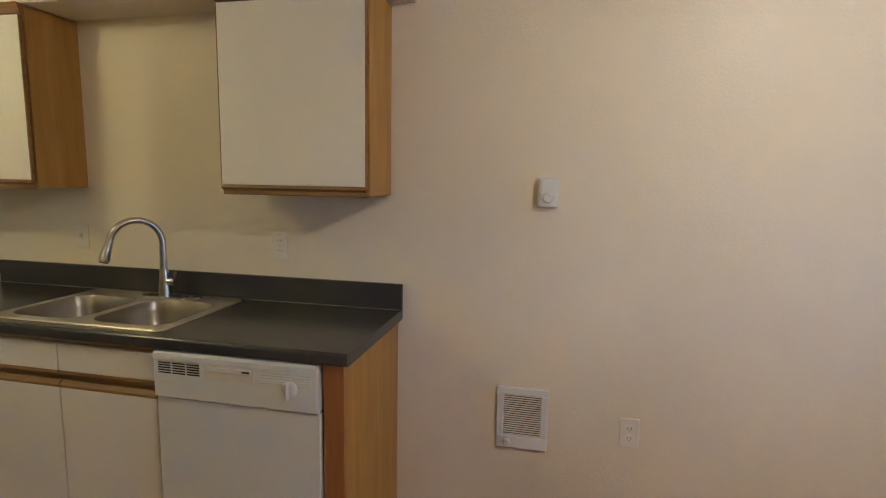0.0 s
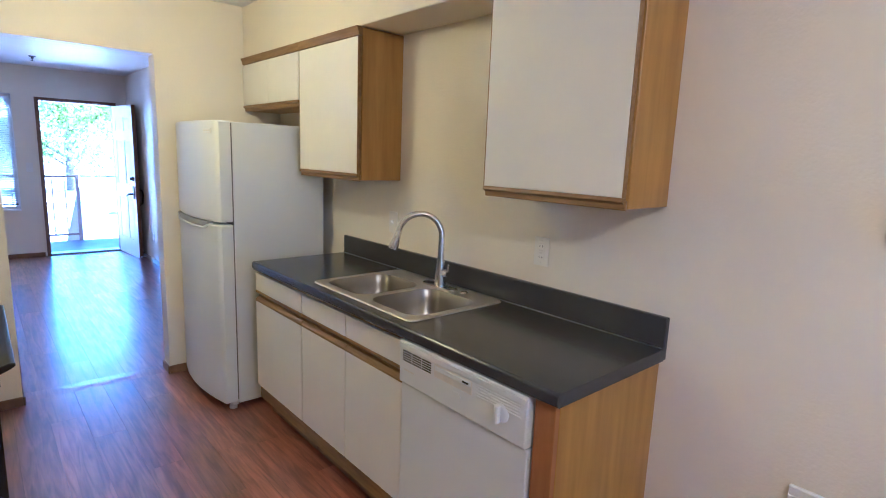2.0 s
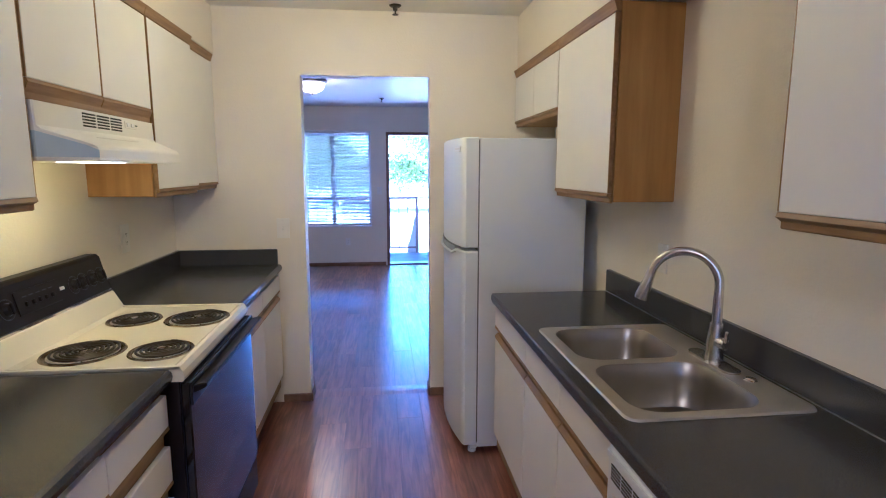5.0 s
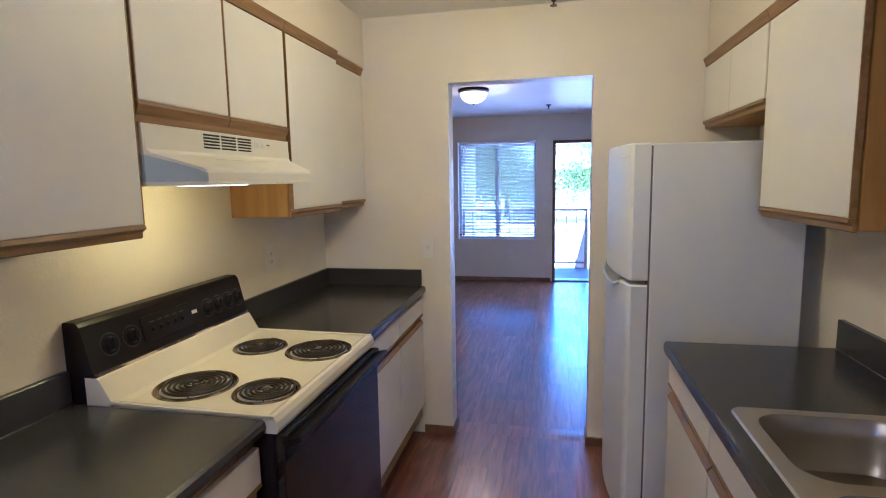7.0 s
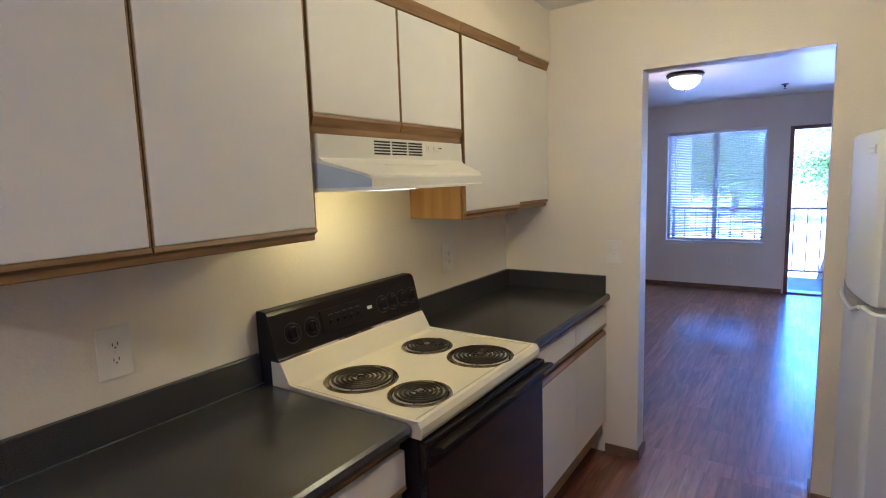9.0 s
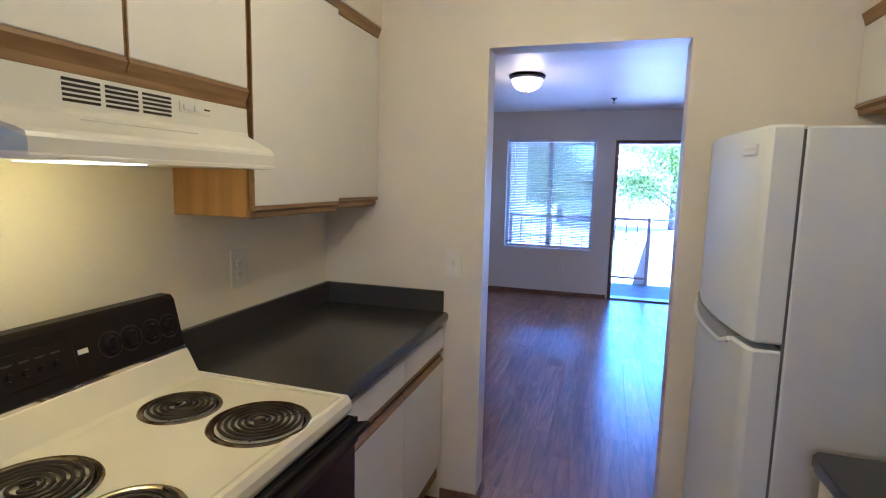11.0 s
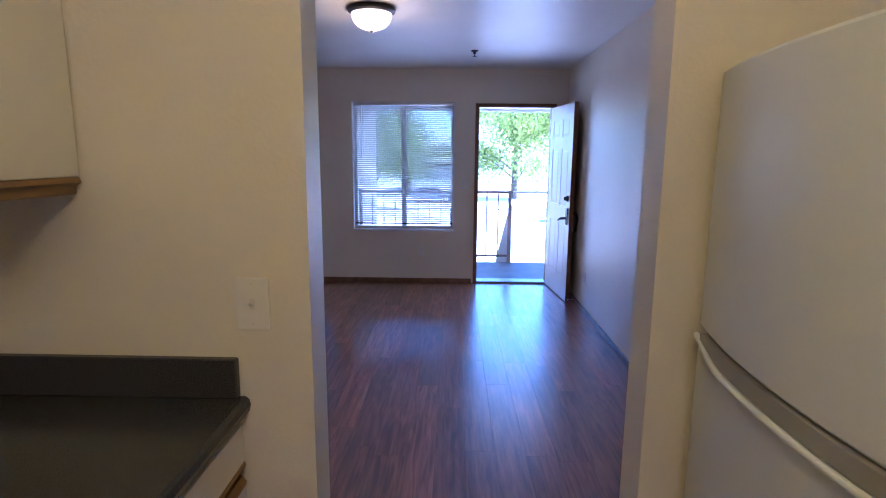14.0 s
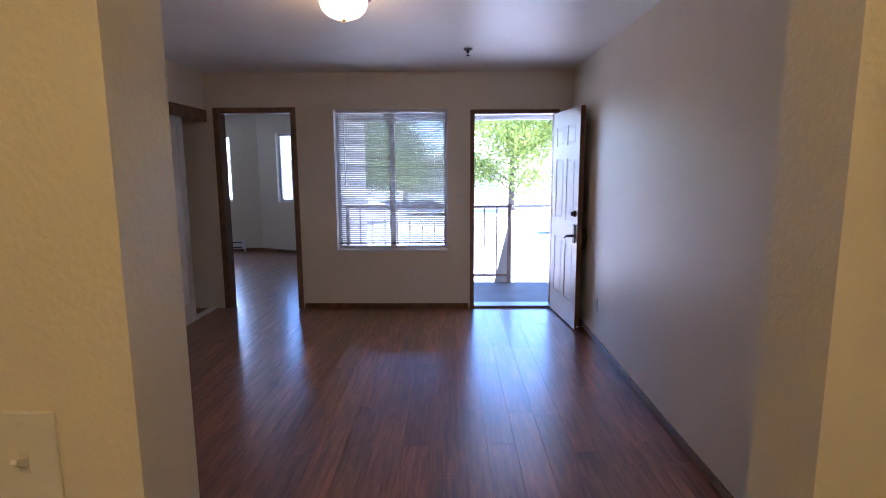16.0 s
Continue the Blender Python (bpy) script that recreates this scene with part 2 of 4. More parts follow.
def lathe(name, profile, m, mat, parent=None, label="", n=32):
    bm = bmesh.new()
    add_lathe(bm, profile, m, n)
    return part(name, bm, mat, parent, label, smooth=True)


def add_prism(bm, outline, axis, a, b):
    """An outline of (u, v) pairs pushed along an axis from a to b: axis x takes (y, z), y takes (x, z), z takes (x, y)."""
    def at(u, v, w):
        return {"x": (w, u, v), "y": (u, w, v), "z": (u, v, w)}[axis]
    lo = [bm.verts.new(at(u, v, a)) for u, v in outline]
    hi = [bm.verts.new(at(u, v, b)) for u, v in outline]
    k = len(outline)
    for i in range(k):
        bm.faces.new((lo[i], lo[(i + 1) % k], hi[(i + 1) % k], hi[i]))
    bm.faces.new(lo)
    bm.faces.new(hi)


def prism(name, outline, axis, a, b, mat, parent=None, label="", bevel=0.0):
    bm = bmesh.new()
    add_prism(bm, outline, axis, a, b)
    if bevel:
        bmesh.ops.bevel(bm, geom=list(bm.edges), offset=bevel, segments=2, affect="EDGES", profile=0.5)
    return part(name, bm, mat, parent, label)


def structure(ob, label, category):
    return tagged(ob, label, category, kind="structure")


# ---- the large structure ----
SINK_Y, STOVE_Y, END_X, LIV_X, CEIL_Z = 2.46, 0.10, -3.555, -8.526, 2.435
END_T, LIV_T = 0.127, 0.15
DOOR_A, DOOR_B, DOOR_TOP = 0.873, 1.654, 2.058
DIN_X = 3.2        # the dining side, behind the first view
DIN_Y = -1.6
LIV_Y0 = -1.274
BED_X, BED_Y0 = -12.6, -4.2


def wall(name, rows, label="cream painted textured drywall wall", mat=None):
    return structure(boxes(name, rows, mat or WALL), label, "wall")


wall("wall_north", [((DIN_X, LIV_X - LIV_T), (SINK_Y, SINK_Y + 0.15), (0, CEIL_Z))])
wall("wall_kitchen_end", [
    ((END_X, END_X - END_T), (-3.0, DOOR_A), (0, CEIL_Z)),
    ((END_X, END_X - END_T), (DOOR_B, SINK_Y), (0, CEIL_Z)),
    ((END_X, END_X - END_T), (DOOR_A, DOOR_B), (DOOR_TOP, CEIL_Z))])
wall("wall_stove", [((END_X, -0.72), (STOVE_Y, STOVE_Y - 0.12), (0, CEIL_Z))])
wall("wall_dining_side", [((-0.84, -0.72), (STOVE_Y - 0.12, DIN_Y), (0, CEIL_Z))])
wall("wall_dining_south", [((-0.72, DIN_X), (DIN_Y, DIN_Y - 0.12), (0, CEIL_Z))])
wall("wall_dining_east", [
    ((DIN_X, DIN_X + 0.15), (DIN_Y - 0.12, 0.9), (0, CEIL_Z)), ((DIN_X, DIN_X + 0.15), (1.7, SINK_Y + 0.15), (0, CEIL_Z)),
    ((DIN_X, DIN_X + 0.15), (0.9, 1.7), (0, 1.0)), ((DIN_X, DIN_X + 0.15), (0.9, 1.7), (1.7, CEIL_Z))])
WY0, WY1, WZ0, WZ1 = 0.028, 1.200, 0.617, 2.076          # living-room window
FY0, FY1, FZ1 = 1.452, 2.305, 2.037                       # front doorway in the wall
BY0, BY1, BZ1 = -1.156, -0.384, 2.060                     # bedroom doorway
wall("wall_living_far", [
    ((LIV_X, LIV_X - LIV_T), (BED_Y0, BY0), (0, CEIL_Z)), ((LIV_X, LIV_X - LIV_T), (BY0, BY1), (BZ1, CEIL_Z)),
    ((LIV_X, LIV_X - LIV_T), (BY1, WY0), (0, CEIL_Z)), ((LIV_X, LIV_X - LIV_T), (WY0, WY1), (0, WZ0)),
    ((LIV_X, LIV_X - LIV_T), (WY0, WY1), (WZ1, CEIL_Z)), ((LIV_X, LIV_X - LIV_T), (WY1, FY0), (0, CEIL_Z)),
    ((LIV_X, LIV_X - LIV_T), (FY0, FY1), (FZ1, CEIL_Z)), ((LIV_X, LIV_X - LIV_T), (FY1, SINK_Y), (0, CEIL_Z))])
# left side of the living room: closet with a recess
CL_A, CL_B, CL_Z = -8.520, -6.6, 2.02
wall("wall_living_left", [
    ((CL_B, END_X - END_T), (LIV_Y0, LIV_Y0 - 0.12), (0, CEIL_Z)),
    ((CL_A, CL_B), (LIV_Y0, LIV_Y0 - 0.12), (CL_Z, CEIL_Z)), ((CL_A, CL_B + 0.1), (LIV_Y0 - 0.72, LIV_Y0 - 0.82), (0, CEIL_Z)),
    ((CL_B, CL_B + 0.1), (LIV_Y0 - 0.12, LIV_Y0 - 0.72), (0, CEIL_Z))])
# bedroom beyond, with a slanted bay wall
wall("wall_bedroom_back", [
    ((BED_X, BED_X - 0.15), (BED_Y0, -3.35), (0, CEIL_Z)), ((BED_X, BED_X - 0.15), (-3.35, -2.71), (0, 0.90)),
    ((BED_X, BED_X - 0.15), (-3.35, -2.71), (2.085, CEIL_Z)), ((BED_X, BED_X - 0.15), (-2.71, -2.22), (0, CEIL_Z))])
wall("wall_bedroom_south", [((LIV_X - LIV_T, BED_X - 0.15), (BED_Y0, BED_Y0 - 0.12), (0, CEIL_Z))])
wall("wall_bedroom_side", [((LIV_X - LIV_T, -11.72), (-0.28, -0.16), (-0.1, CEIL_Z + 0.3))])


def slanted_wall():
    """The bay's slanted wall with its window, built along its own x axis and then turned."""
    length = math.hypot(0.9, 1.95)
    turn = math.degrees(math.atan2(1.95, 0.9))
    a, b = 0.42, 1.02
    w = wall("wall_bedroom_bay", [((0, a), (0, 0.15), (0, CEIL_Z)), ((a, b), (0, 0.15), (0, 0.90)),
                                  ((a, b), (0, 0.15), (2.09, CEIL_Z)), ((b, length), (0, 0.15), (0, CEIL_Z))])
    w.matrix_world = pose(BED_X, -2.22, 0, 0, 0, turn)
    win = thing("window_2", (0, 0, 0), "white vinyl bedroom window in a slanted wall", "window", kind="structure")
    window_unit(win, a, b, 0.90, 2.09, 0.06)
    win.matrix_world = pose(BED_X, -2.22, 0, 0, 0, turn)


def window_unit(root, a, b, z0, z1, y):
    """A sliding window's frame and panes in the plane y of the root, from a to b along x."""
    f = 0.045
    boxes("window_frame", [((a, b), (y, y + 0.06), (z0, z0 + f)), ((a, b), (y, y + 0.06), (z1 - f, z1)),
                           ((a, a + f), (y, y + 0.06), (z0 + f, z1 - f)), ((b - f, b), (y, y + 0.06), (z0 + f, z1 - f))], VINYL, root, 0.003)
    mid = (a + b) / 2
    boxes("window_sash", [((mid - 0.03, mid + 0.03), (y + 0.008, y + 0.05), (z0 + f, z1 - f))], VINYL, root, 0.003)
    for u, v in ((a + f, mid - 0.03), (mid + 0.03, b - f)):
        p = box("pane", (u, v), (y + 0.026, y + 0.030), (z0 + f, z1 - f), GLASS, root, 0)
        p.visible_shadow = False


slanted_wall()
win3 = thing("window_3", (0, 0, 0), "white vinyl bedroom window in the back wall", "window", kind="structure")
window_unit(win3, 0, 0.64, 0.90, 2.085, 0.06)
win3.matrix_world = pose(BED_X, -3.35, 0, 0, 0, 90)
win4 = thing("window_4", (0, 0, 0), "small white vinyl dining window", "window", kind="structure")
window_unit(win4, 0, 0.8, 1.0, 1.7, 0.06)
win4.matrix_world = pose(DIN_X, 1.7, 0, 0, 0, -90)

structure(boxes("ceiling", [((DIN_X + 0.15, LIV_X - LIV_T), (BED_Y0 - 0.12, SINK_Y + 0.15), (CEIL_Z, CEIL_Z + 0.12)), ((LIV_X - LIV_T, BED_X - 0.15), (BED_Y0 - 0.12, -0.16), (CEIL_Z, CEIL_Z + 0.12))], CEIL), "white textured drywall ceiling", "ceiling")
SOFFIT_Y = 2.205
structure(box("soffit_sink", (END_X, -0.545), (SOFFIT_Y, SINK_Y), (2.105, CEIL_Z), WALL, None, 0.004), "cream drywall soffit above the sink cabinets", "soffit")
structure(box("soffit_stove", (END_X, -0.80), (STOVE_Y, 0.385), (2.165, CEIL_Z), WALL, None, 0.004), "cream drywall soffit above the stove cabinets", "soffit")


def baseboard(name, xs, ys, h=0.055):
    return structure(box(name, xs, ys, (0.0, h), TRIM, None, 0.004), "narrow brown wood baseboard", "baseboard")


T = 0.012
baseboard("baseboard", (-0.60, DIN_X), (SINK_Y - T, SINK_Y))
baseboard("baseboard", (END_X, END_X + T), (0.70, DOOR_A))
baseboard("baseboard", (END_X, END_X + T), (DOOR_B, 1.80))
baseboard("baseboard", (END_X + T, END_X - END_T - T), (DOOR_B - T, DOOR_B))
baseboard("baseboard", (END_X + T, END_X - END_T - T), (DOOR_A, DOOR_A + T))
baseboard("baseboard", (END_X - END_T, LIV_X), (SINK_Y - T, SINK_Y))
baseboard("baseboard", (LIV_X, LIV_X + T), (BY1 + 0.05, FY0 - 0.045))
baseboard("baseboard", (BED_X, BED_X + T), (BED_Y0, -2.22))
bb = baseboard("baseboard", (0.0, 2.14), (0.0, -T))
bb.matrix_world = pose(BED_X, -2.22, 0, 0, 0, math.degrees(math.atan2(1.95, 0.9)))

bm = bmesh.new()
add_prism(bm, [(-3.740, -0.0002), (-3.705, 0.0011), (-3.685, 0.0018), (-3.665, 0.0020), (-3.645, 0.0018), (-3.625, 0.0011), (-3.590, -0.0002)], "y", DOOR_A + T, DOOR_B - T)
structure(part("floor_transition", bm, PLANK), "low reddish wood transition strip in the doorway", "trim")

# ---- kitchen cabinets ----


def upper_cabinet(x0, x1, z0, z1, face, wall_y, seams, label, trim=True, pull=0.034, bare=False):
    """Oak carcass on the wall with white slab doors that end in an oak finger pull; face is the doors' front."""
    s = 1 if wall_y > face else -1
    root = thing("wall_cabinet", ((x0 + x1) / 2, wall_y, z0), label, "cabinet", "wall cabinets")
    box("body", (x0, x1), (face + s * 0.022, wall_y), (z0, z1), OAK, root, 0.002)
    box("bottom_rail", (x0 + 0.002, x1 - 0.002), (face + s * 0.010, face + s * 0.022), (z0 - 0.004, z0 + 0.026), OAKH, root, 0.003)
    for a, b in zip(seams, seams[1:]):
        zt = z1 - (0.040 if trim else 0.004)
        d = box("cabinet_door", (a + (0.0018 if bare else 0.0062), b - (0.0018 if bare is True else 0.0062)), (face, face + s * 0.019), (z0 + pull, zt), WHITE, root, 0.0018)
        for e in () if bare is True else (b - 0.0062,) if bare else (a + 0.0018, b - 0.0062):
            box("edge_band", (e, e + 0.0044), (face + s * 0.0008, face + s * 0.019), (z0 + pull, zt), OAKH, d, 0.0006, "oak door edge")
        prism("finger_pull", [(face + s * 0.001, z0 + pull - 0.001), (face + s * 0.019, z0 + pull - 0.001), (face + s * 0.019, z0 + 0.010), (face + s * 0.012, z0 + 0.012), (face - s * 0.003, z0 + pull - 0.012)],
              "x", a + 0.0025, b - 0.0025, OAKH, d, "oak finger pull")
    if trim:
        prism("top_trim", [(face + s * 0.021, z1 - 0.038), (face + s * 0.002, z1 - 0.034), (face - s * 0.004, z1 - 0.014), (face - s * 0.012, z1 + 0.004), (face + s * 0.021, z1 + 0.004)],
              "x", x0, x1, OAKH, root, "oak top moulding")
    return root


F1 = 2.195
upper_cabinet(-1.230, -0.645, 1.377, 2.100, F1, SINK_Y, [-1.230, -0.650], "white slab-door wall cabinet with oak side beside bare wall")
upper_cabinet(-2.725, -2.098, 1.377, 2.100, F1, SINK_Y, [-2.722, -2.102], "white slab-door wall cabinet with oak side next to the fridge")
upper_cabinet(-3.553, -2.727, 1.765, 2.100, F1, SINK_Y, [-3.550, -3.142, -2.730], "short white two-door wall cabinet above the fridge", bare=True)
F2 = 0.388
upper_cabinet(-1.795, -0.840, 1.388, 2.165, F2, STOVE_Y, [-1.793, -1.315, -0.843], "tall white two-door wall cabinet with oak trim")
upper_cabinet(-2.616, -1.797, 1.695, 2.165, F2, STOVE_Y, [-2.614, -2.210, -1.799], "short white two-door wall cabinet above the range hood", pull=0.055)
upper_cabinet(-3.150, -2.618, 1.380, 2.165, F2, STOVE_Y, [-3.149, -2.626], "white wall cabinet with oak side beside the hood", bare="inner")
upper_cabinet(-3.553, -3.152, 1.390, 2.158, F2 - 0.018, STOVE_Y, [-3.551, -3.153], "narrow white wall cabinet set back in the corner", bare=True)


def base_cabinet(x0, x1, face, wall_y, columns, label, top=0.868):
    """Floor cabinet; columns are (x0, x1, drawers), each drawer a (z0, z1) pair, with a door below where door is set."""
    s = 1 if wall_y > face else -1
    root = thing("base_cabinet", ((x0 + x1) / 2, (face + wall_y) / 2, 0), label, "cabinet", "base cabinets")
    box("body", (x0, x1), (face + s * 0.024, wall_y), (0.105, top), OAK, root, 0.002)
    box("face_frame", (x0, x1), (face + s * 0.019, face + s * 0.0245), (0.105, 0.868), OAKH, root, 0.001)
    box("toe_kick", (x0 + 0.002, x1 - 0.002), (face + s * 0.085, wall_y), (0.0, 0.105), TRIM, root, 0.001, "dark recessed toe kick")
    for a, b, drawers, door in columns:
        for z0, z1 in drawers:
            d = box("drawer", (a + 0.0025, b - 0.0025), (face, face + s * 0.018), (z0, z1), WHITE, root, 0.0018)
            prism("finger_pull", [(face, z0), (face + s * 0.018, z0), (face + s * 0.018, z0 - 0.024), (face + s * 0.010, z0 - 0.022), (face - s * 0.002, z0 - 0.010)],
                  "x", a + 0.0025, b - 0.0025, OAKH, d, "oak finger pull")
        if door:
            z0, z1 = door
            d = box("cabinet_door", (a + 0.0025, b - 0.0025), (face, face + s * 0.018), (z0, z1), WHITE, root, 0.0018)
            prism("finger_pull", [(face, z1), (face + s * 0.018, z1), (face + s * 0.018, z1 + 0.026), (face + s * 0.010, z1 + 0.024), (face - s * 0.002, z1 + 0.010)],
                  "x", a + 0.0025, b - 0.0025, OAKH, d, "oak finger pull")
    return root


B1, B2 = 1.892, 0.702
DR, DO = [(0.745, 0.842)], (0.190, 0.682)
base_cabinet(-2.655, -2.102, B1, SINK_Y, [(-2.652, -2.104, DR, DO)], "white base cabinet with one drawer and oak pulls by the fridge")
base_cabinet(-2.100, -1.292, B1, SINK_Y, [(-2.100, -1.700, DR, DO), (-1.700, -1.294, DR, DO)], "white double-door sink cabinet with oak pulls", 0.735)
base_cabinet(-3.553, -2.548, B2, STOVE_Y, [(-3.550, -3.068, DR, DO), (-3.068, -2.552, DR, DO)], "white two-door base cabinet beside the stove")
base_cabinet(-1.764, -0.840, B2, STOVE_Y, [(-1.762, -1.405, [(0.735, 0.835), (0.560, 0.672), (0.385, 0.505), (0.165, 0.330)], None), (-1.405, -0.843, DR, DO)],
             "white base cabinet with a drawer stack and oak pulls")

# end panel that closes the dishwasher bay
endp = thing("cabinet_end_panel", (-0.64, 2.17, 0), "honey oak end panel beside the dishwasher", "cabinet panel")
box("stile", (-0.682, -0.612), (1.890, 1.912), (0.0, 0.868), STILE, endp, 0.002)
box("side_panel", (-0.632, -0.612), (1.912, SINK_Y - 0.001), (0.0, 0.868), OAK, endp, 0.002)
box("shoe_trim", (-0.611, -0.601), (1.912, SINK_Y - 0.014), (0.0, 0.055), TRIM, endp, 0.003)

# ---- counters ----
SX0, SX1, SY0, SY1 = -2.042, -1.288, 1.916, 2.420


def rolled_edge(front, back, s):
    """Section of a counter strip from its rolled front edge to back."""
    return [(front + s * 0.012, 0.868), (front + s * 0.003, 0.874), (front, 0.889), (front + s * 0.003, 0.903), (front + s * 0.012, 0.910), (back, 0.910), (back, 0.868)]


ct1 = thing("countertop", (-1.61, 2.16, 0.868), "black speckled laminate countertop with backsplash at the sink", "countertop")
bm = bmesh.new()
rim = [[bm.verts.new((x, y, 0.910)) for x, y in ((a, c), (b, c), (b, d), (a, d))] for a, b, c, d in
       ((-2.632, -0.592, 1.866, 2.440), (SX0 + 0.012, SX1 - 0.012, SY0 + 0.012, SY1 - 0.012))]
es = [bm.edges.new((r[i], r[(i + 1) % 4])) for r in rim for i in range(4)]
bmesh.ops.triangle_fill(bm, use_beauty=True, edges=es)
grown = bmesh.ops.extrude_face_region(bm, geom=list(bm.faces))
bmesh.ops.translate(bm, verts=[v for v in grown["geom"] if isinstance(v, bmesh.types.BMVert)], vec=(0, 0, -0.042))
front = [e for e in bm.edges if all(abs(v.co.y - 1.866) < 1e-4 for v in e.verts) and abs(e.verts[0].co.z - e.verts[1].co.z) < 1e-4]
bmesh.ops.bevel(bm, geom=front, offset=0.010, segments=3, affect="EDGES", profile=0.5)
part("worktop", bm, COUNTER, ct1)
box("backsplash", (-2.632, -0.592), (2.438, SINK_Y), (0.868, 1.016), COUNTER, ct1, 0.003)
box("seam_strip", (-2.630, -0.600), (2.4345, 2.438), (0.9095, 0.9125), STEEL, ct1, 0.0)

ct2 = thing("countertop", (-3.05, 0.4, 0.868), "black speckled laminate countertop with corner backsplash beside the stove", "countertop")
prism("worktop", rolled_edge(0.722, 0.122, -1), "x", -3.553, -2.546, COUNTER, ct2)
box("backsplash", (-3.553, -2.546), (STOVE_Y, 0.122), (0.868, 1.008), COUNTER, ct2, 0.003)
box("side_splash", (-3.553, -3.533), (0.122, 0.700), (0.9102, 1.008), COUNTER, ct2, 0.003)
ct3 = thing("countertop", (-1.3, 0.4, 0.868), "black speckled laminate countertop with backsplash by the drawers", "countertop")
prism("worktop", rolled_edge(0.722, 0.122, -1), "x", -1.765, -0.830, COUNTER, ct3)
box("backsplash", (-1.765, -0.830), (STOVE_Y, 0.122), (0.868, 1.008), COUNTER, ct3, 0.003)
box("seam_strip", (-1.765, -0.835), (0.122, 0.1255), (0.9095, 0.9125), STEEL, ct3, 0.0)

# ---- sink and faucet ----


def rounded(x0, x1, y0, y1, r, n=6):
    pts = []
    for cx, cy, a0 in ((x1 - r, y1 - r, 0), (x0 + r, y1 - r, 90), (x0 + r, y0 + r, 180), (x1 - r, y0 + r, 270)):
        pts += [(cx + r * math.cos(radians(a0 + 90 * k / n)), cy + r * math.sin(radians(a0 + 90 * k / n))) for k in range(n + 1)]
    return pts


def loop(bm, pts, z):
    vs = [bm.verts.new((x, y, z)) for x, y in pts]
    es = [bm.edges.new((vs[i], vs[(i + 1) % len(vs)])) for i in range(len(vs))]
    return vs, es


def loft(bm, a, b):
    for i in range(len(a)):
        bm.faces.new((a[i], a[(i + 1) % len(a)], b[(i + 1) % len(b)], b[i]))


sink = thing("kitchen_sink", ((SX0 + SX1) / 2, (SY0 + SY1) / 2, 0.91), "stainless steel double-bowl sink set in the counter", "sink")
bm = bmesh.new()
outer, oe = loop(bm, rounded(SX0 + 0.004, SX1 - 0.004, SY0 + 0.004, SY1 - 0.004, 0.030), 0.916)
skirt, _ = loop(bm, rounded(SX0, SX1, SY0, SY1, 0.034), 0.9105)
BOWLS = [(-2.008, -1.686, 1.958, 2.300), (-1.646, -1.322, 1.958, 2.310)]
inner = [loop(bm, rounded(*b, 0.075), 0.9155) for b in BOWLS]
bmesh.ops.triangle_fill(bm, use_beauty=True, edges=oe + [e for _, es in inner for e in es])
loft(bm, outer, skirt)
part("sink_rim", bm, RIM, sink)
for x0, x1, y0, y1 in BOWLS:
    bm = bmesh.new()
    rings = []
    for d, z, r in ((0.0, 0.9155, 0.075), (0.004, 0.908, 0.073), (0.012, 0.87, 0.070), (0.018, 0.810, 0.066), (0.030, 0.785, 0.06), (0.060, 0.775, 0.04)):
        rings.append(loop(bm, rounded(x0 + d, x1 - d, y0 + d, y1 - d, r), z)[0])
    for a, b in zip(rings, rings[1:]):
        loft(bm, a, b)
    bm.faces.new(rings[-1])
    # same metal as the rim, with the bowl's shade in its darker colour
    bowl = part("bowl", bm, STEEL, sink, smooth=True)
    cx, cy = (x0 + x1) / 2, (y0 + y1) / 2 + 0.035
    d = lathe("drain", [(0.0, 0.0), (0.018, 0.001), (0.030, 0.002), (0.043, 0.006), (0.056, 0.004), (0.057, 0.0)], pose(cx, cy, 0.7755), CHROME, bowl, "chrome basket drain")
    lathe("strainer", [(0.0, 0.006), (0.026, 0.005), (0.034, 0.004)], pose(cx, cy, 0.7765), DARK, bowl, "dark strainer holes", 20)
lathe("hole_cover", [(0.0, 0.006), (0.014, 0.005), (0.018, 0.002), (0.019, 0.0)], pose(-1.487, 2.370, 0.9158), CHROME, sink, "round chrome hole cover")

faucet = thing("kitchen_faucet", (-1.632, 2.354, 0.916), "brushed nickel gooseneck pull-down faucet behind the sink", "faucet")
prism("deck_plate", rounded(-1.742, -1.522, 2.326, 2.380, 0.026), "z", 0.9162, 0.9225, NICKEL, faucet)
lathe("base", [(0.0, 0.0), (0.027, 0.0), (0.026, 0.012), (0.023, 0.07), (0.0185, 0.115), (0.0, 0.115)], pose(-1.632, 2.354, 0.9225), NICKEL, faucet)
# the spout leans over the bowls
way = Vector((-0.56, -0.83, 0)).normalized()
foot, R = Vector((-1.632, 2.354, 1.0)), 0.098
path = [foot, foot + Vector((0, 0, 0.07)), foot + Vector((0, 0, 0.155))]
top = foot + Vector((0, 0, 0.155))
for k in range(1, 17):
    a = math.pi * k / 16 * 0.93
    path.append(top + way * (R - R * math.cos(a)) + Vector((0, 0, R * math.sin(a))))
tube("spout", path, [0.0155, 0.0150] + [0.0135] * (len(path) - 2), NICKEL, faucet, n=16)
end = path[-1]
down = (path[-1] - path[-2]).normalized()
tube("spray_head", [end, end + down * 0.02, end + down * 0.075, end + down * 0.09], [0.0140, 0.0155, 0.0215, 0.0195], NICKEL, faucet, n=16)
tube("spray_tip", [end + down * 0.088, end + down * 0.094], [0.0165, 0.0160], BLACK, faucet, "black spray face", 16)
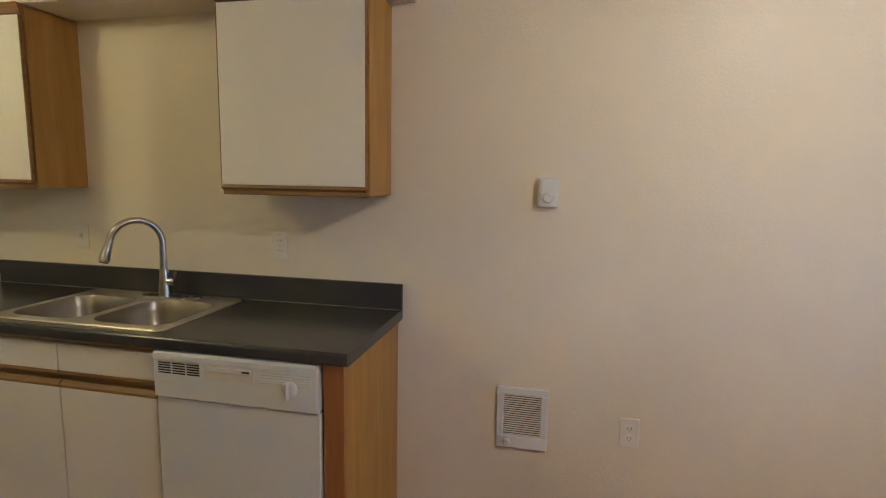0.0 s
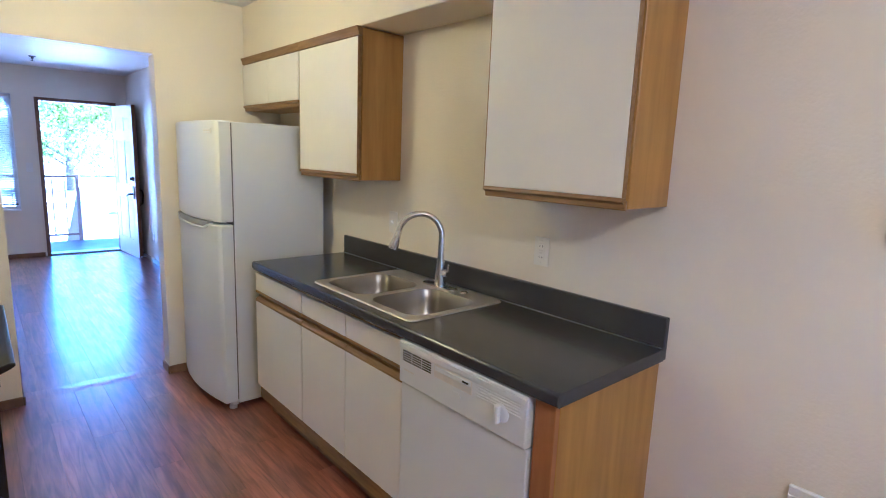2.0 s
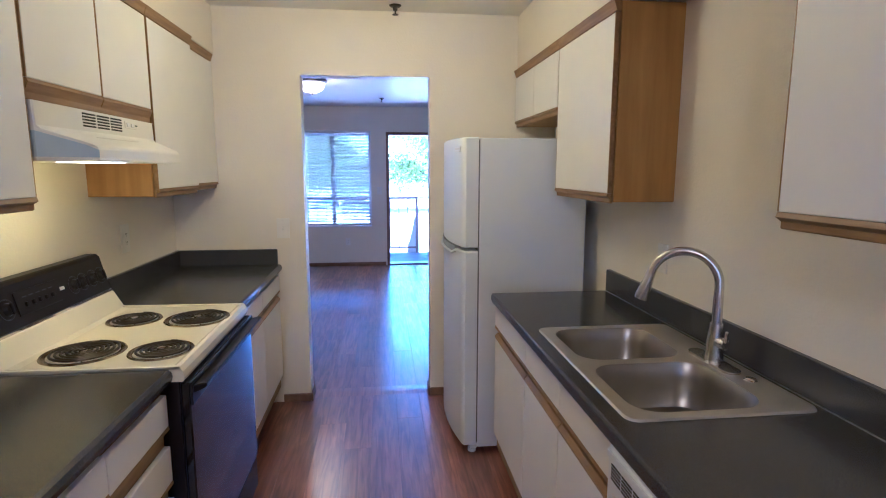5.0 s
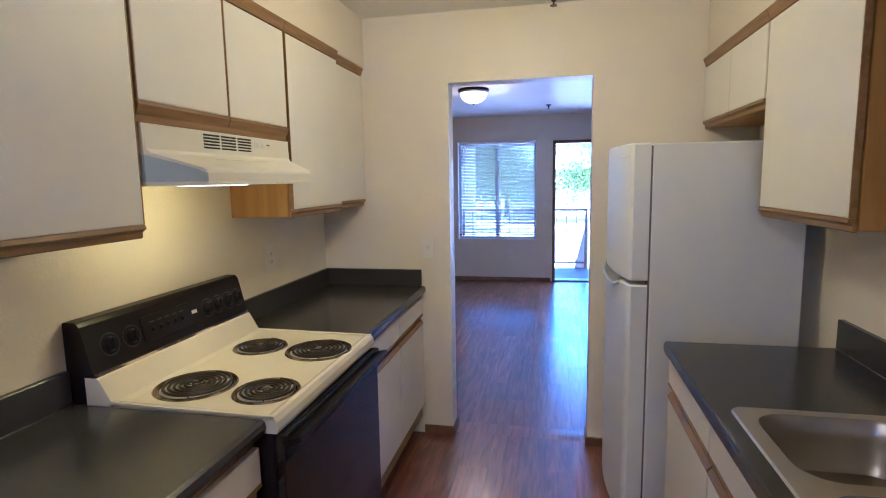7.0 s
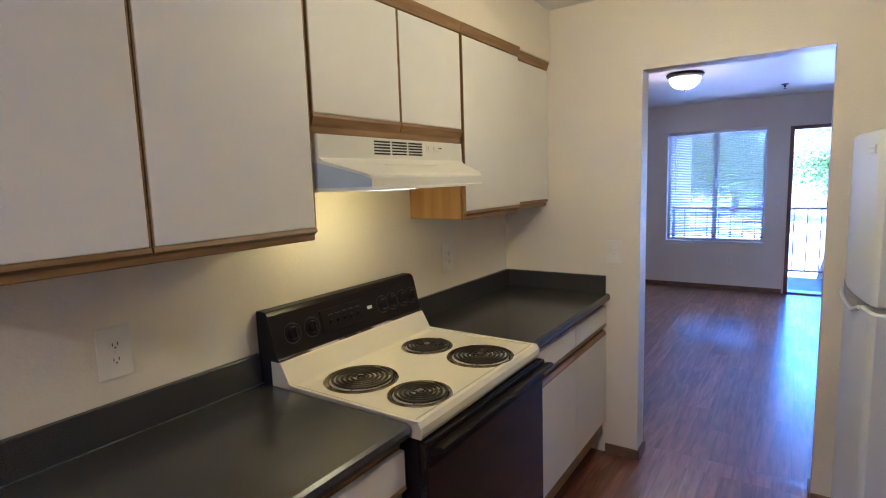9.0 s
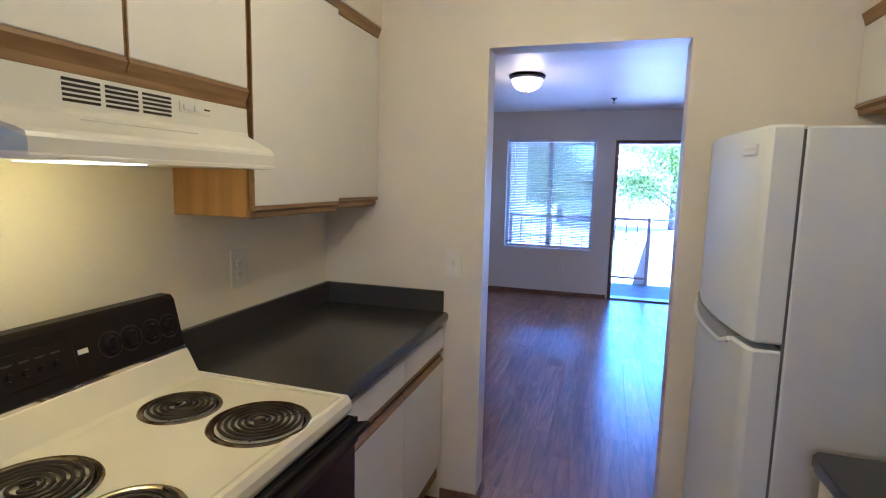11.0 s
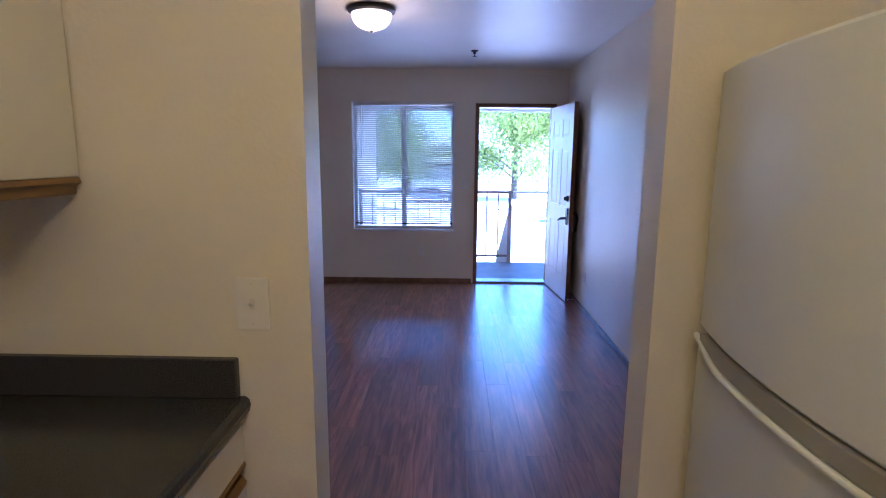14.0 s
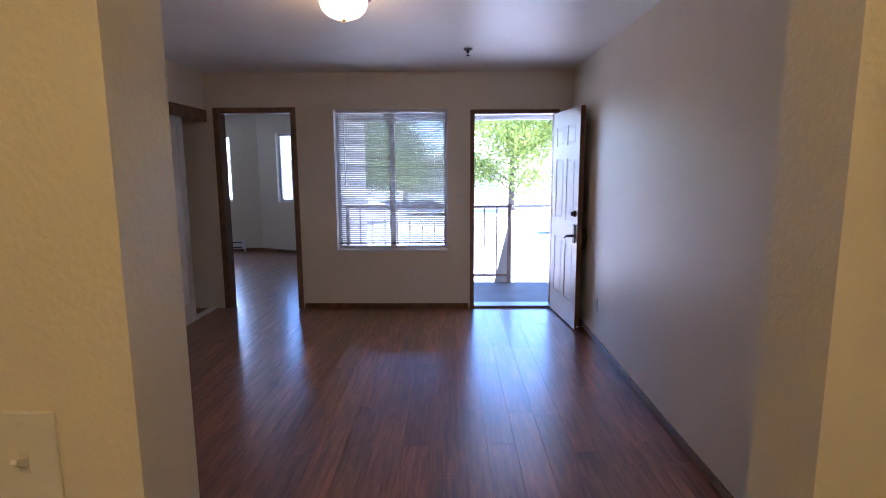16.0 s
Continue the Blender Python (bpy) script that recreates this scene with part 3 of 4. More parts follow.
lathe("lever_hub", [(0.0, 0.0), (0.017, 0.0), (0.017, 0.028), (0.013, 0.034), (0.0, 0.034)], pose(-1.614, 2.354, 0.985, 0, 90, 0), NICKEL, faucet)
tube("lever", [(-1.592, 2.354, 0.987), (-1.574, 2.348, 1.004), (-1.564, 2.342, 1.030)], [0.007, 0.0055, 0.0045], NICKEL, faucet, n=10)

# ---- dishwasher ----
dwx0, dwx1 = -1.284, -0.690
dish = thing("dishwasher", ((dwx0 + dwx1) / 2, 2.15, 0), "white built-in dishwasher with a dial under the counter", "dishwasher")
box("tub", (dwx0 + 0.004, dwx1 - 0.004), (1.915, 2.43), (0.02, 0.862), DARK, dish, 0.0)
box("door_panel", (dwx0, dwx1), (1.880, 1.914), (0.125, 0.698), APPL, dish, 0.004, "", 2)
box("kick_plate", (dwx0, dwx1), (1.930, 1.942), (0.01, 0.118), APPL, dish, 0.002)
ctl = box("control_panel", (dwx0, dwx1), (1.868, 1.914), (0.704, 0.864), APPL, dish, 0.006, "", 2)
box("top_strip", (dwx0 + 0.004, dwx1 - 0.004), (1.8635, 1.868), (0.838, 0.856), APPL, ctl, 0.001)
for k in range(3):
    for j in range(5):
        x = dwx0 + 0.022 + k * 0.054
        box("vent_slot", (x, x + 0.047), (1.8668, 1.8685), (0.790 + j * 0.0085, 0.7945 + j * 0.0085), DARK, ctl, 0.0)
box("latch_recess", (dwx0 + 0.195, dwx0 + 0.375), (1.8666, 1.8685), (0.787, 0.832), GRILL, ctl, 0.0006, "recessed door latch")
box("latch_handle", (dwx0 + 0.200, dwx0 + 0.370), (1.8625, 1.867), (0.812, 0.829), APPL, ctl, 0.002)
box("latch_slot", (dwx0 + 0.335, dwx0 + 0.362), (1.8618, 1.8627), (0.818, 0.824), DARK, ctl, 0.0)
knob = lathe("dial", [(0.0, 0.010), (0.021, 0.009), (0.025, 0.007), (0.029, 0.002), (0.029, 0.0)], pose(dwx1 - 0.095, 1.868, 0.780, 90, 0, 0), APPL, ctl)
box("dial_grip", (dwx1 - 0.101, dwx1 - 0.089), (1.842, 1.860), (0.752, 0.808), APPL, ctl, 0.003)
for k in range(5):
    box("ridge", (dwx0 + 0.392, dwx1 - 0.020), (1.8655, 1.8685), (0.792 + k * 0.0088, 0.7965 + k * 0.0088), APPL, ctl, 0.0008)
box("indicator_badge", (dwx1 - 0.300, dwx1 - 0.265), (1.8635, 1.868), (0.757, 0.772), APPL, ctl, 0.001)
box("brand_bar", (dwx0 + 0.030, dwx0 + 0.085), (1.8672, 1.8685), (0.755, 0.760), GRILL, ctl, 0.0)

# ---- refrigerator ----
fx0, fx1 = -3.540, -2.785
fridge = thing("refrigerator", ((fx0 + fx1) / 2, 2.1, 0), "white top-freezer refrigerator with pocket handles", "refrigerator")
box("cabinet", (fx0 + 0.003, fx1), (1.833, 2.385), (0.035, 1.652), APPL, fridge, 0.006, "", 2)
box("door_gasket", (fx0 + 0.008, fx1 - 0.004), (1.826, 1.834), (0.060, 1.645), material("gasket_grey", (0.14, 0.14, 0.14), 0.6), fridge, 0.0, "grey door gasket")
FSEAM = 1.098


def bowed_front(inset=0.0, n=24):
    """Plan of a door with a gently bowed front and rounded corners."""
    pts = [(fx0 + inset, 1.826), (fx0 + inset, 1.765)]
    for k in range(n + 1):
        u = k / n
        pts.append((fx0 + inset + 0.012 + (fx1 - fx0 - 2 * inset - 0.024) * u, 1.752 - 0.040 * (1 - (2 * u - 1) ** 2) - 0.004 * math.sin(math.pi * u) + inset))
    return pts + [(fx1 - inset, 1.765), (fx1 - inset, 1.826)]


def fridge_door(name, z0, z1):
    bm = bmesh.new()
    rings = [[bm.verts.new((x, y, z)) for x, y in bowed_front(i)] for i, z in ((0.006, z0), (0.0, z0 + 0.007), (0.0, z1 - 0.007), (0.006, z1))]
    for a, b in zip(rings, rings[1:]):
        loft(bm, a, b)
    bm.faces.new(rings[0])
    bm.faces.new(rings[-1])
    return part(name, bm, APPL, fridge, smooth=True)


up_door = fridge_door("freezer_door", FSEAM + 0.010, 1.656)
low_door = fridge_door("fridge_door", 0.048, FSEAM - 0.006)


def front_y(x):
    u = (x - fx0) / (fx1 - fx0)
    return 1.752 - 0.040 * (1 - (2 * u - 1) ** 2)


def handle_lip(zc, drop, parent, name, out, r):
    """A lip that runs along the seam, sagging off it between its ends."""
    path, n = [], 28
    for k in range(n + 1):
        u = k / n
        x = fx0 + 0.008 + 0.635 * u
        ramp = min(1.0, u / 0.30, (1 - u) / 0.07)
        sag = ramp * ramp * (3 - 2 * ramp)
        path.append((x, front_y(x) - out * sag - 0.002, zc - drop * sag))
    tube(name, path, r, APPL, parent, n=10)


handle_lip(FSEAM - 0.012, 0.020, low_door, "handle_lip", 0.010, 0.0070)
# solid strip, no hollow: the handle pocket's shade is its grey colour
bm = bmesh.new()
hx = [fx0 + 0.05 + 0.585 * k / 12 for k in range(13)]
add_prism(bm, [(x, front_y(x) - 0.0062) for x in hx] + [(x, front_y(x) + 0.03) for x in reversed(hx)], "z", FSEAM - 0.026, FSEAM + 0.006)
part("handle_pocket", bm, material("pocket_shade_grey", (0.34, 0.33, 0.31), 0.5), low_door, "handle pocket with its shade put in as grey")
for nm, w, z0, z1, out, m_, lb in (("name_plate", 0.042, 1.586, 1.612, 0.0025, VINYL, "small raised name plate"), ("name_bar", 0.036, 1.597, 1.605, 0.0034, GRILL, ""), ("name_underline", 0.040, 1.5865, 1.5885, 0.0034, GRILL, "")):
    bm = bmesh.new()
    add_box(bm, (-w, w), (-out, 0.004), (z0, z1))
    bmesh.ops.transform(bm, matrix=pose(fx1 - 0.090, front_y(fx1 - 0.090) - 0.0012, 0, 0, 0, 9.0), verts=bm.verts)
    part(nm, bm, m_, up_door, lb)
box("toe_grille", (fx0 + 0.02, fx1 - 0.02), (1.800, 1.838), (0.020, 0.047), GRILL, fridge, 0.003)
for x in (fx0 + 0.05, fx1 - 0.04):
    lathe("foot", [(0.0, 0.0), (0.022, 0.0), (0.022, 0.018), (0.010, 0.022), (0.010, 0.045), (0.0, 0.045)], pose(x, 1.812, 0.0), GRILL, fridge, "", 16)
for x in (fx0 + 0.05, fx1 - 0.04):
    lathe("rear_foot", [(0.0, 0.0), (0.022, 0.0), (0.022, 0.018), (0.010, 0.022), (0.010, 0.045), (0.0, 0.045)], pose(x, 2.34, 0.0), BLACK, fridge, "", 16)

# ---- stove ----
sx0, sx1 = -2.540, -1.772
stove = thing("electric_range", ((sx0 + sx1) / 2, 0.43, 0), "almond and black electric coil range between the counters", "stove")
box("body", (sx0 + 0.004, sx1 - 0.004), (0.105, 0.735), (0.012, 0.870), BLACK, stove, 0.003)
bm = bmesh.new()
add_prism(bm, [(0.748, 0.868), (0.752, 0.880), (0.750, 0.900), (0.740, 0.914), (0.728, 0.916), (0.715, 0.911), (0.270, 0.911), (0.245, 0.916), (0.205, 0.985), (0.190, 0.990), (0.160, 0.990), (0.160, 0.868)], "x", sx0, sx1)
part("cooktop", bm, ENAMEL, stove)
for x in (sx0, sx1 - 0.014):
    prism("side_lip", [(0.742, 0.905), (0.742, 0.917), (0.262, 0.917), (0.236, 0.924), (0.236, 0.905)], "x", x, x + 0.014, ENAMEL, stove, "", 0.003)
pan_top = 1.146
panel = prism("control_panel", [(0.196, 0.988), (0.192, 1.000), (0.160, 1.132), (0.152, pan_top - 0.004), (0.146, pan_top), (0.108, pan_top), (0.104, pan_top - 0.004), (0.104, 0.870), (0.160, 0.870), (0.160, 0.988)], "x", sx0 - 0.002, sx1 + 0.002, BLACK, stove)
prism("panel_trim", [(0.199, 0.986), (0.199, 0.995), (0.190, 0.997), (0.190, 0.986)], "x", sx0, sx1, CHROME, panel, "thin chrome trim line")
lean = math.degrees(math.atan2(0.032, 0.132))


def on_panel(frac, h):
    """A pose on the leaning panel face, z out of it."""
    x = sx1 + (sx0 - sx1) * frac
    y = 0.192 - 0.032 * (h - 1.0) / 0.132
    return pose(x, y, h, -90 + lean, 0, 0)


for frac in (0.105, 0.215, 0.700, 0.780, 0.870, 0.950):
    m = on_panel(frac, 1.062)
    k = lathe("knob", [(0.0, 0.016), (0.017, 0.015), (0.019, 0.011), (0.022, 0.003), (0.031, 0.002), (0.032, 0.0)], m, BLACK, panel, "round black control knob", 24)
    bm = bmesh.new()
    add_box(bm, (-0.004, 0.004), (-0.019, 0.019), (0.014, 0.022), 0.002)
    bmesh.ops.transform(bm, matrix=m, verts=bm.verts)
    part("knob_grip", bm, BLACK, k)
    bm = bmesh.new()
    add_lathe(bm, [(0.033, 0.0006), (0.0352, 0.0010)], m, 28)
    part("dial_ring", bm, PRINT, k, "printed dial ring")
bm = bmesh.new()
add_box(bm, (-0.115, 0.115), (-0.040, 0.040), (0.0, 0.004), 0.001)
bmesh.ops.transform(bm, matrix=on_panel(0.42, 1.066), verts=bm.verts)
clock = part("clock_panel", bm, BLACK, panel, "glossy dark clock panel")
for u in (-0.07, -0.035, 0.0, 0.035, 0.07):
    bm = bmesh.new()
    add_lathe(bm, [(0.0, 0.012), (0.008, 0.011), (0.009, 0.004)], on_panel(0.42, 1.066) @ pose(u, 0.008, 0), 14)
    part("button", bm, BLACK, clock, "", True)
    bm = bmesh.new()
    add_box(bm, (u - 0.011, u + 0.011), (-0.020, -0.016), (0.004, 0.0047))
    bmesh.ops.transform(bm, matrix=on_panel(0.42, 1.066), verts=bm.verts)
    part("print_bar", bm, PRINT, clock, "unreadable pale print")
bm = bmesh.new()
add_box(bm, (-0.013, 0.013), (-0.006, 0.006), (0.0, 0.002))
bmesh.ops.transform(bm, matrix=on_panel(0.60, 1.066), verts=bm.verts)
part("indicator", bm, GRILL, panel, "pale indicator lens")


def burner(x, y, r):
    pan = lathe("drip_pan", [(0.0, 0.902), (0.018, 0.902), (r * 0.55, 0.9035), (r * 0.86, 0.9105), (r * 0.97, 0.9155), (r * 1.0, 0.9155), (r * 1.02, 0.9118)], pose(x, y, 0), PAN, stove, "worn chrome drip pan", 40)
    lathe("trim_ring", [(r * 0.90, 0.9128), (r * 0.96, 0.9160), (r * 1.01, 0.9162), (r * 1.04, 0.9115)], pose(x, y, 0), RING, pan, "brassy rim of the pan", 40)
    turns = 5.5 if r > 0.1 else 4.5
    n = int(turns * 26)
    path = []
    for k in range(n + 1):
        a = 2 * math.pi * turns * k / n
        q = 0.018 + (r * 0.87 - 0.018) * k / n
        path.append((x + q * math.cos(a), y + q * math.sin(a), 0.9185))
    bm = bmesh.new()
    add_sweep(bm, path, 0.0043, 8)
    part("coil", bm, COIL, pan, "dark spiral heating coil", True)
    bm = bmesh.new()
    for j in range(3):
        a = 2 * math.pi * j / 3 + 0.4
        add_sweep(bm, [(x, y, 0.9115), (x + r * 0.84 * math.cos(a), y + r * 0.84 * math.sin(a), 0.9115)], 0.0025, 6)
    part("coil_support", bm, CHROME, pan, "", True)
    lathe("cap", [(0.0, 0.924), (0.013, 0.923), (0.015, 0.914)], pose(x, y, 0), CHROME, pan, "", 16)


burner(-1.945, 0.385, 0.118)
burner(-1.940, 0.625, 0.096)
burner(-2.330, 0.375, 0.096)
burner(-2.325, 0.615, 0.118)
odoor = box("oven_door", (sx0 + 0.003, sx1 - 0.003), (0.738, 0.764), (0.205, 0.862), OVENGLASS, stove, 0.004)
box("top_band", (sx0 + 0.003, sx1 - 0.003), (0.764, 0.772), (0.790, 0.862), BLACK, odoor, 0.002)
prism("handle", [(0.772, 0.826), (0.800, 0.838), (0.812, 0.846), (0.812, 0.856), (0.800, 0.858), (0.772, 0.850)], "x", sx0 + 0.010, sx1 - 0.010, BLACK, odoor, "full-width black bar handle", 0.003)
box("storage_drawer", (sx0 + 0.003, sx1 - 0.003), (0.738, 0.760), (0.055, 0.196), BLACK, stove, 0.004)

# ---- range hood ----
hx0, hx1 = -2.600, -1.805
hood = thing("range_hood", ((hx0 + hx1) / 2, 0.3, 1.525), "off-white under-cabinet range hood, lamp on, above the stove", "range hood")


def hood_ring(y, left, right):
    """Plan of the hood with its two front corners cut off by left and right (along x, along y)."""
    return [(hx1, STOVE_Y), (hx1, y - left[1]), (hx1 - left[0], y), (hx0 + right[0], y), (hx0, y - right[1]), (hx0, STOVE_Y)]


SMALL, CUT_L, CUT_R = (0.004, 0.004), (0.100, 0.118), (0.042, 0.060)
shell = bmesh.new()
rings = [loop(shell, hood_ring(y, l, r_), z)[0] for z, y, l, r_ in (
    (1.690, 0.392, SMALL, SMALL), (1.622, 0.394, SMALL, SMALL), (1.612, 0.402, (0.012, 0.012), (0.010, 0.010)), (1.574, 0.494, (0.088, 0.106), (0.036, 0.054)),
    (1.566, 0.503, CUT_L, CUT_R), (1.558, 0.506, CUT_L, CUT_R), (1.532, 0.506, CUT_L, CUT_R), (1.529, 0.508, CUT_L, CUT_R), (1.522, 0.508, CUT_L, CUT_R))]
for p, q in zip(rings, rings[1:]):
    loft(shell, p, q)
shell.faces.new(rings[0])
shell.faces.new(rings[-1])
body = part("shell", shell, HOODM, hood)
film = bmesh.new()
c0, c1 = Vector((hx1 + 0.0012, 0.392, 0)), Vector((hx1 - 0.0985, 0.5085, 0))
mid = c0.lerp(c1, 0.80)
for p, q, tops in ((Vector((hx1 + 0.0012, 0.125, 0)), c0, (1.606, 1.606)), (c0, mid, (1.606, 1.570)), (mid, c1, (1.570, 1.556))):
    film.faces.new([film.verts.new((v.x, v.y, z)) for v, z in ((p, 1.534), (q, 1.534), (q, tops[1]), (p, tops[0]))])
bmesh.ops.remove_doubles(film, verts=film.verts, dist=0.0002)
bmesh.ops.solidify(film, geom=list(film.faces), thickness=0.0012)
part("side_film", film, material("blue_film", (0.50, 0.60, 0.66), 0.35), hood, "pale blue protective film on the side")
for g in range(3):
    for j in range(5):
        x = -2.055 - g * 0.092
        box("vent_slot", (x, x - 0.080), (0.3925, 0.3945), (1.636 + j * 0.0098, 1.6415 + j * 0.0098), DARK, body, 0.0)
box("switch_plate", (-2.345, -2.445), (0.3925, 0.3950), (1.652, 1.678), HOODM, body, 0.0005)
for x in (-2.365, -2.400):
    box("rocker_switch", (x - 0.010, x + 0.010), (0.3950, 0.3985), (1.658, 1.672), VINYL, body, 0.001)
box("name_bar", (-2.425, -2.445), (0.3950, 0.3958), (1.664, 1.668), DARK, body, 0.0)
box("sticker_strip", (-2.06, -2.36), (0.4300, 0.4315), (1.599, 1.602), GRILL, body, 0.0)
box("lamp_lens", (-2.00, -2.18), (0.33, 0.46), (1.5195, 1.5225), HOODLENS, hood, 0.001, "lit hood lamp lens")

# ---- wall plates and small fixtures ----


def wall_plate(name, m, kind, label, category, group, w=0.072, h=0.116):
    """A cover plate on a wall: x across, y out of the wall, z up in its own pose."""
    root = thing(name, (0, 0, 0), label, category, group)
    box("cover_plate", (-w / 2, w / 2), (0, 0.006), (-h / 2, h / 2), PLATE, root, 0.0025, "", 2)
    if kind == "outlet":
        for z in (-0.020, 0.020):
            s = prism("socket", rounded(-0.017, 0.017, z - 0.014, z + 0.014, 0.010, 4), "y", 0.006, 0.0085, PLATE, root)
            boxes("slots", [((-0.0075, -0.0055), (0.0085, 0.0092), (z - 0.003, z + 0.006)), ((0.0055, 0.0075), (0.0085, 0.0092), (z - 0.003, z + 0.005)), ((-0.002, 0.002), (0.0085, 0.0092), (z - 0.010, z - 0.006))], DARK, s)
    elif kind == "switch":
        box("switch_slot", (-0.006, 0.006), (0.006, 0.0068), (-0.013, 0.013), GRILL, root, 0.0)
        prism("toggle", [(0.0068, -0.006), (0.0068, 0.006), (0.020, 0.011), (0.022, 0.006)], "x", -0.004, 0.004, PLATE, root)
        root.children[-1]["label"] = "small toggle lever"
    elif kind == "gfci":
        box("face", (-0.017, 0.017), (0.006, 0.0085), (-0.033, 0.033), PLATE, root, 0.001)
        for z in (-0.022, 0.022):
            boxes("slots", [((-0.0075, -0.0055), (0.0085, 0.0092), (z - 0.004, z + 0.004)), ((0.0055, 0.0075), (0.0085, 0.0092), (z - 0.004, z + 0.004))], DARK, root)
        boxes("test_buttons", [((-0.008, 0.008), (0.0085, 0.0100), (0.002, 0.008)), ((-0.008, 0.008), (0.0085, 0.0100), (-0.008, -0.002))], GRILL, root)
    for z in (-h / 2 + 0.014, h / 2 - 0.014) if kind != "outlet" else (0.0,):
        lathe("screw", [(0.0, 0.0012), (0.0025, 0.001), (0.003, 0.0)], pose(0, 0.006, z, -90, 0, 0), GRILL, root, "", 10)
    root.matrix_world = m
    return root


SOUTH = 180   # plates on the sink wall face -y
wall_plate("wall_outlet", pose(-1.138, SINK_Y, 1.151, 0, 0, SOUTH), "gfci", "cream outlet above the black backsplash", "outlet", "wall outlets")
wall_plate("wall_switch", pose(-2.150, SINK_Y, 1.150, 0, 0, SOUTH), "switch", "cream switch plate above the backsplash by the fridge", "light switch", "wall switches")
wall_plate("wall_outlet", pose(0.320, SINK_Y, 0.486, 0, 0, SOUTH), "outlet", "cream low wall outlet beside the heater", "outlet", "wall outlets")
wall_plate("wall_outlet", pose(-1.340, STOVE_Y, 1.136, 0, 0, 0), "outlet", "cream outlet above the counter by the stove", "outlet", "wall outlets", 0.086, 0.138)
wall_plate("wall_outlet", pose(-2.910, STOVE_Y, 1.165, 0, 0, 0), "outlet", "cream outlet above the corner backsplash", "outlet", "wall outlets", 0.086, 0.138)
wall_plate("wall_switch", pose(END_X, 0.740, 1.137, 0, 0, -90), "switch", "cream toggle switch beside the open doorway", "light switch", "wall switches", 0.078, 0.124)
wall_plate("wall_outlet", pose(-7.395, SINK_Y, 0.330, 0, 0, SOUTH), "outlet", "white low outlet on the living room wall", "outlet", "wall outlets")
wall_plate("wall_outlet", pose(LIV_X, 0.822, 0.384, 0, 0, -90), "outlet", "white low outlet under the blinds", "outlet", "wall outlets")
wall_plate("wall_switch", pose(LIV_X, 1.322, 1.170, 0, 0, -90), "switch", "white switch between window and front door", "light switch", "wall switches")

heat = thing("wall_heater", (-0.091, SINK_Y, 0.373), "white recessed wall heater with louvred grille", "heater")
hx_a, hx_b, hz_a, hz_b = -0.192, 0.010, 0.372, 0.626
boxes("frame", [((hx_a, hx_b), (SINK_Y - 0.016, SINK_Y), (hz_a, hz_a + 0.052)), ((hx_a, hx_b), (SINK_Y - 0.016, SINK_Y), (hz_b - 0.028, hz_b)),
                ((hx_a, hx_a + 0.028), (SINK_Y - 0.016, SINK_Y), (hz_a + 0.052, hz_b - 0.028)), ((hx_b - 0.028, hx_b), (SINK_Y - 0.016, SINK_Y), (hz_a + 0.052, hz_b - 0.028))], APPL, heat, 0.003)
box("backing", (hx_a + 0.028, hx_b - 0.028), (SINK_Y - 0.003, SINK_Y - 0.001), (hz_a + 0.052, hz_b - 0.028), DARK, heat, 0.0)
for k in range(19):
    z = hz_a + 0.0555 + k * 0.0092
    prism("louvre", [(SINK_Y - 0.014, z), (SINK_Y - 0.0135, z + 0.0034), (SINK_Y - 0.009, z + 0.0040), (SINK_Y - 0.009, z + 0.0006)], "x", hx_a + 0.028, hx_b - 0.028, GRILL, heat)
lathe("thermostat_knob", [(0.0, 0.012), (0.011, 0.011), (0.013, 0.0)], pose(hx_a + 0.045, SINK_Y - 0.016, hz_a + 0.026, 90, 0, 0), APPL, heat, "", 20)

therm = thing("thermostat", (-0.025, SINK_Y, 1.35), "white plastic dial thermostat on the cream wall", "thermostat")
box("case", (-0.062, 0.012), (SINK_Y - 0.032, SINK_Y), (1.346, 1.457), APPL, therm, 0.007, "", 3)
box("face", (-0.053, 0.003), (SINK_Y - 0.0345, SINK_Y - 0.0315), (1.385, 1.448), APPL, therm, 0.002)
lathe("dial", [(0.0, 0.012), (0.016, 0.011), (0.020, 0.003), (0.020, 0.0)], pose(-0.025, SINK_Y - 0.032, 1.382, 90, 0, 0), APPL, therm, "round setting dial", 24)


def dome_light(x, y, label):
    root = thing("ceiling_light", (x, y, CEIL_Z), label, "ceiling light", "dome ceiling lights")
    lathe("ceiling_pan", [(0.0, 0.0), (0.150, 0.0), (0.160, -0.012), (0.156, -0.026), (0.140, -0.036), (0.128, -0.040)], pose(x, y, CEIL_Z), BRONZE, root, "bronze ring", 40)
    lathe("glass_shade", [(0.134, -0.034), (0.133, -0.056), (0.120, -0.090), (0.092, -0.118), (0.050, -0.135), (0.0, -0.141)], pose(x, y, CEIL_Z), LENS, root, "lit frosted glass bowl", 40)
    lathe("finial", [(0.010, -0.140), (0.011, -0.148), (0.006, -0.157), (0.0, -0.160)], pose(x, y, CEIL_Z), BRONZE, root, "", 16)


dome_light(-6.10, 0.64, "lit frosted bowl ceiling light with bronze ring")
dome_light(-2.50, 1.22, "lit frosted bowl ceiling light over the kitchen aisle")
dome_light(1.00, 1.05, "lit frosted bowl ceiling light over the dining floor")


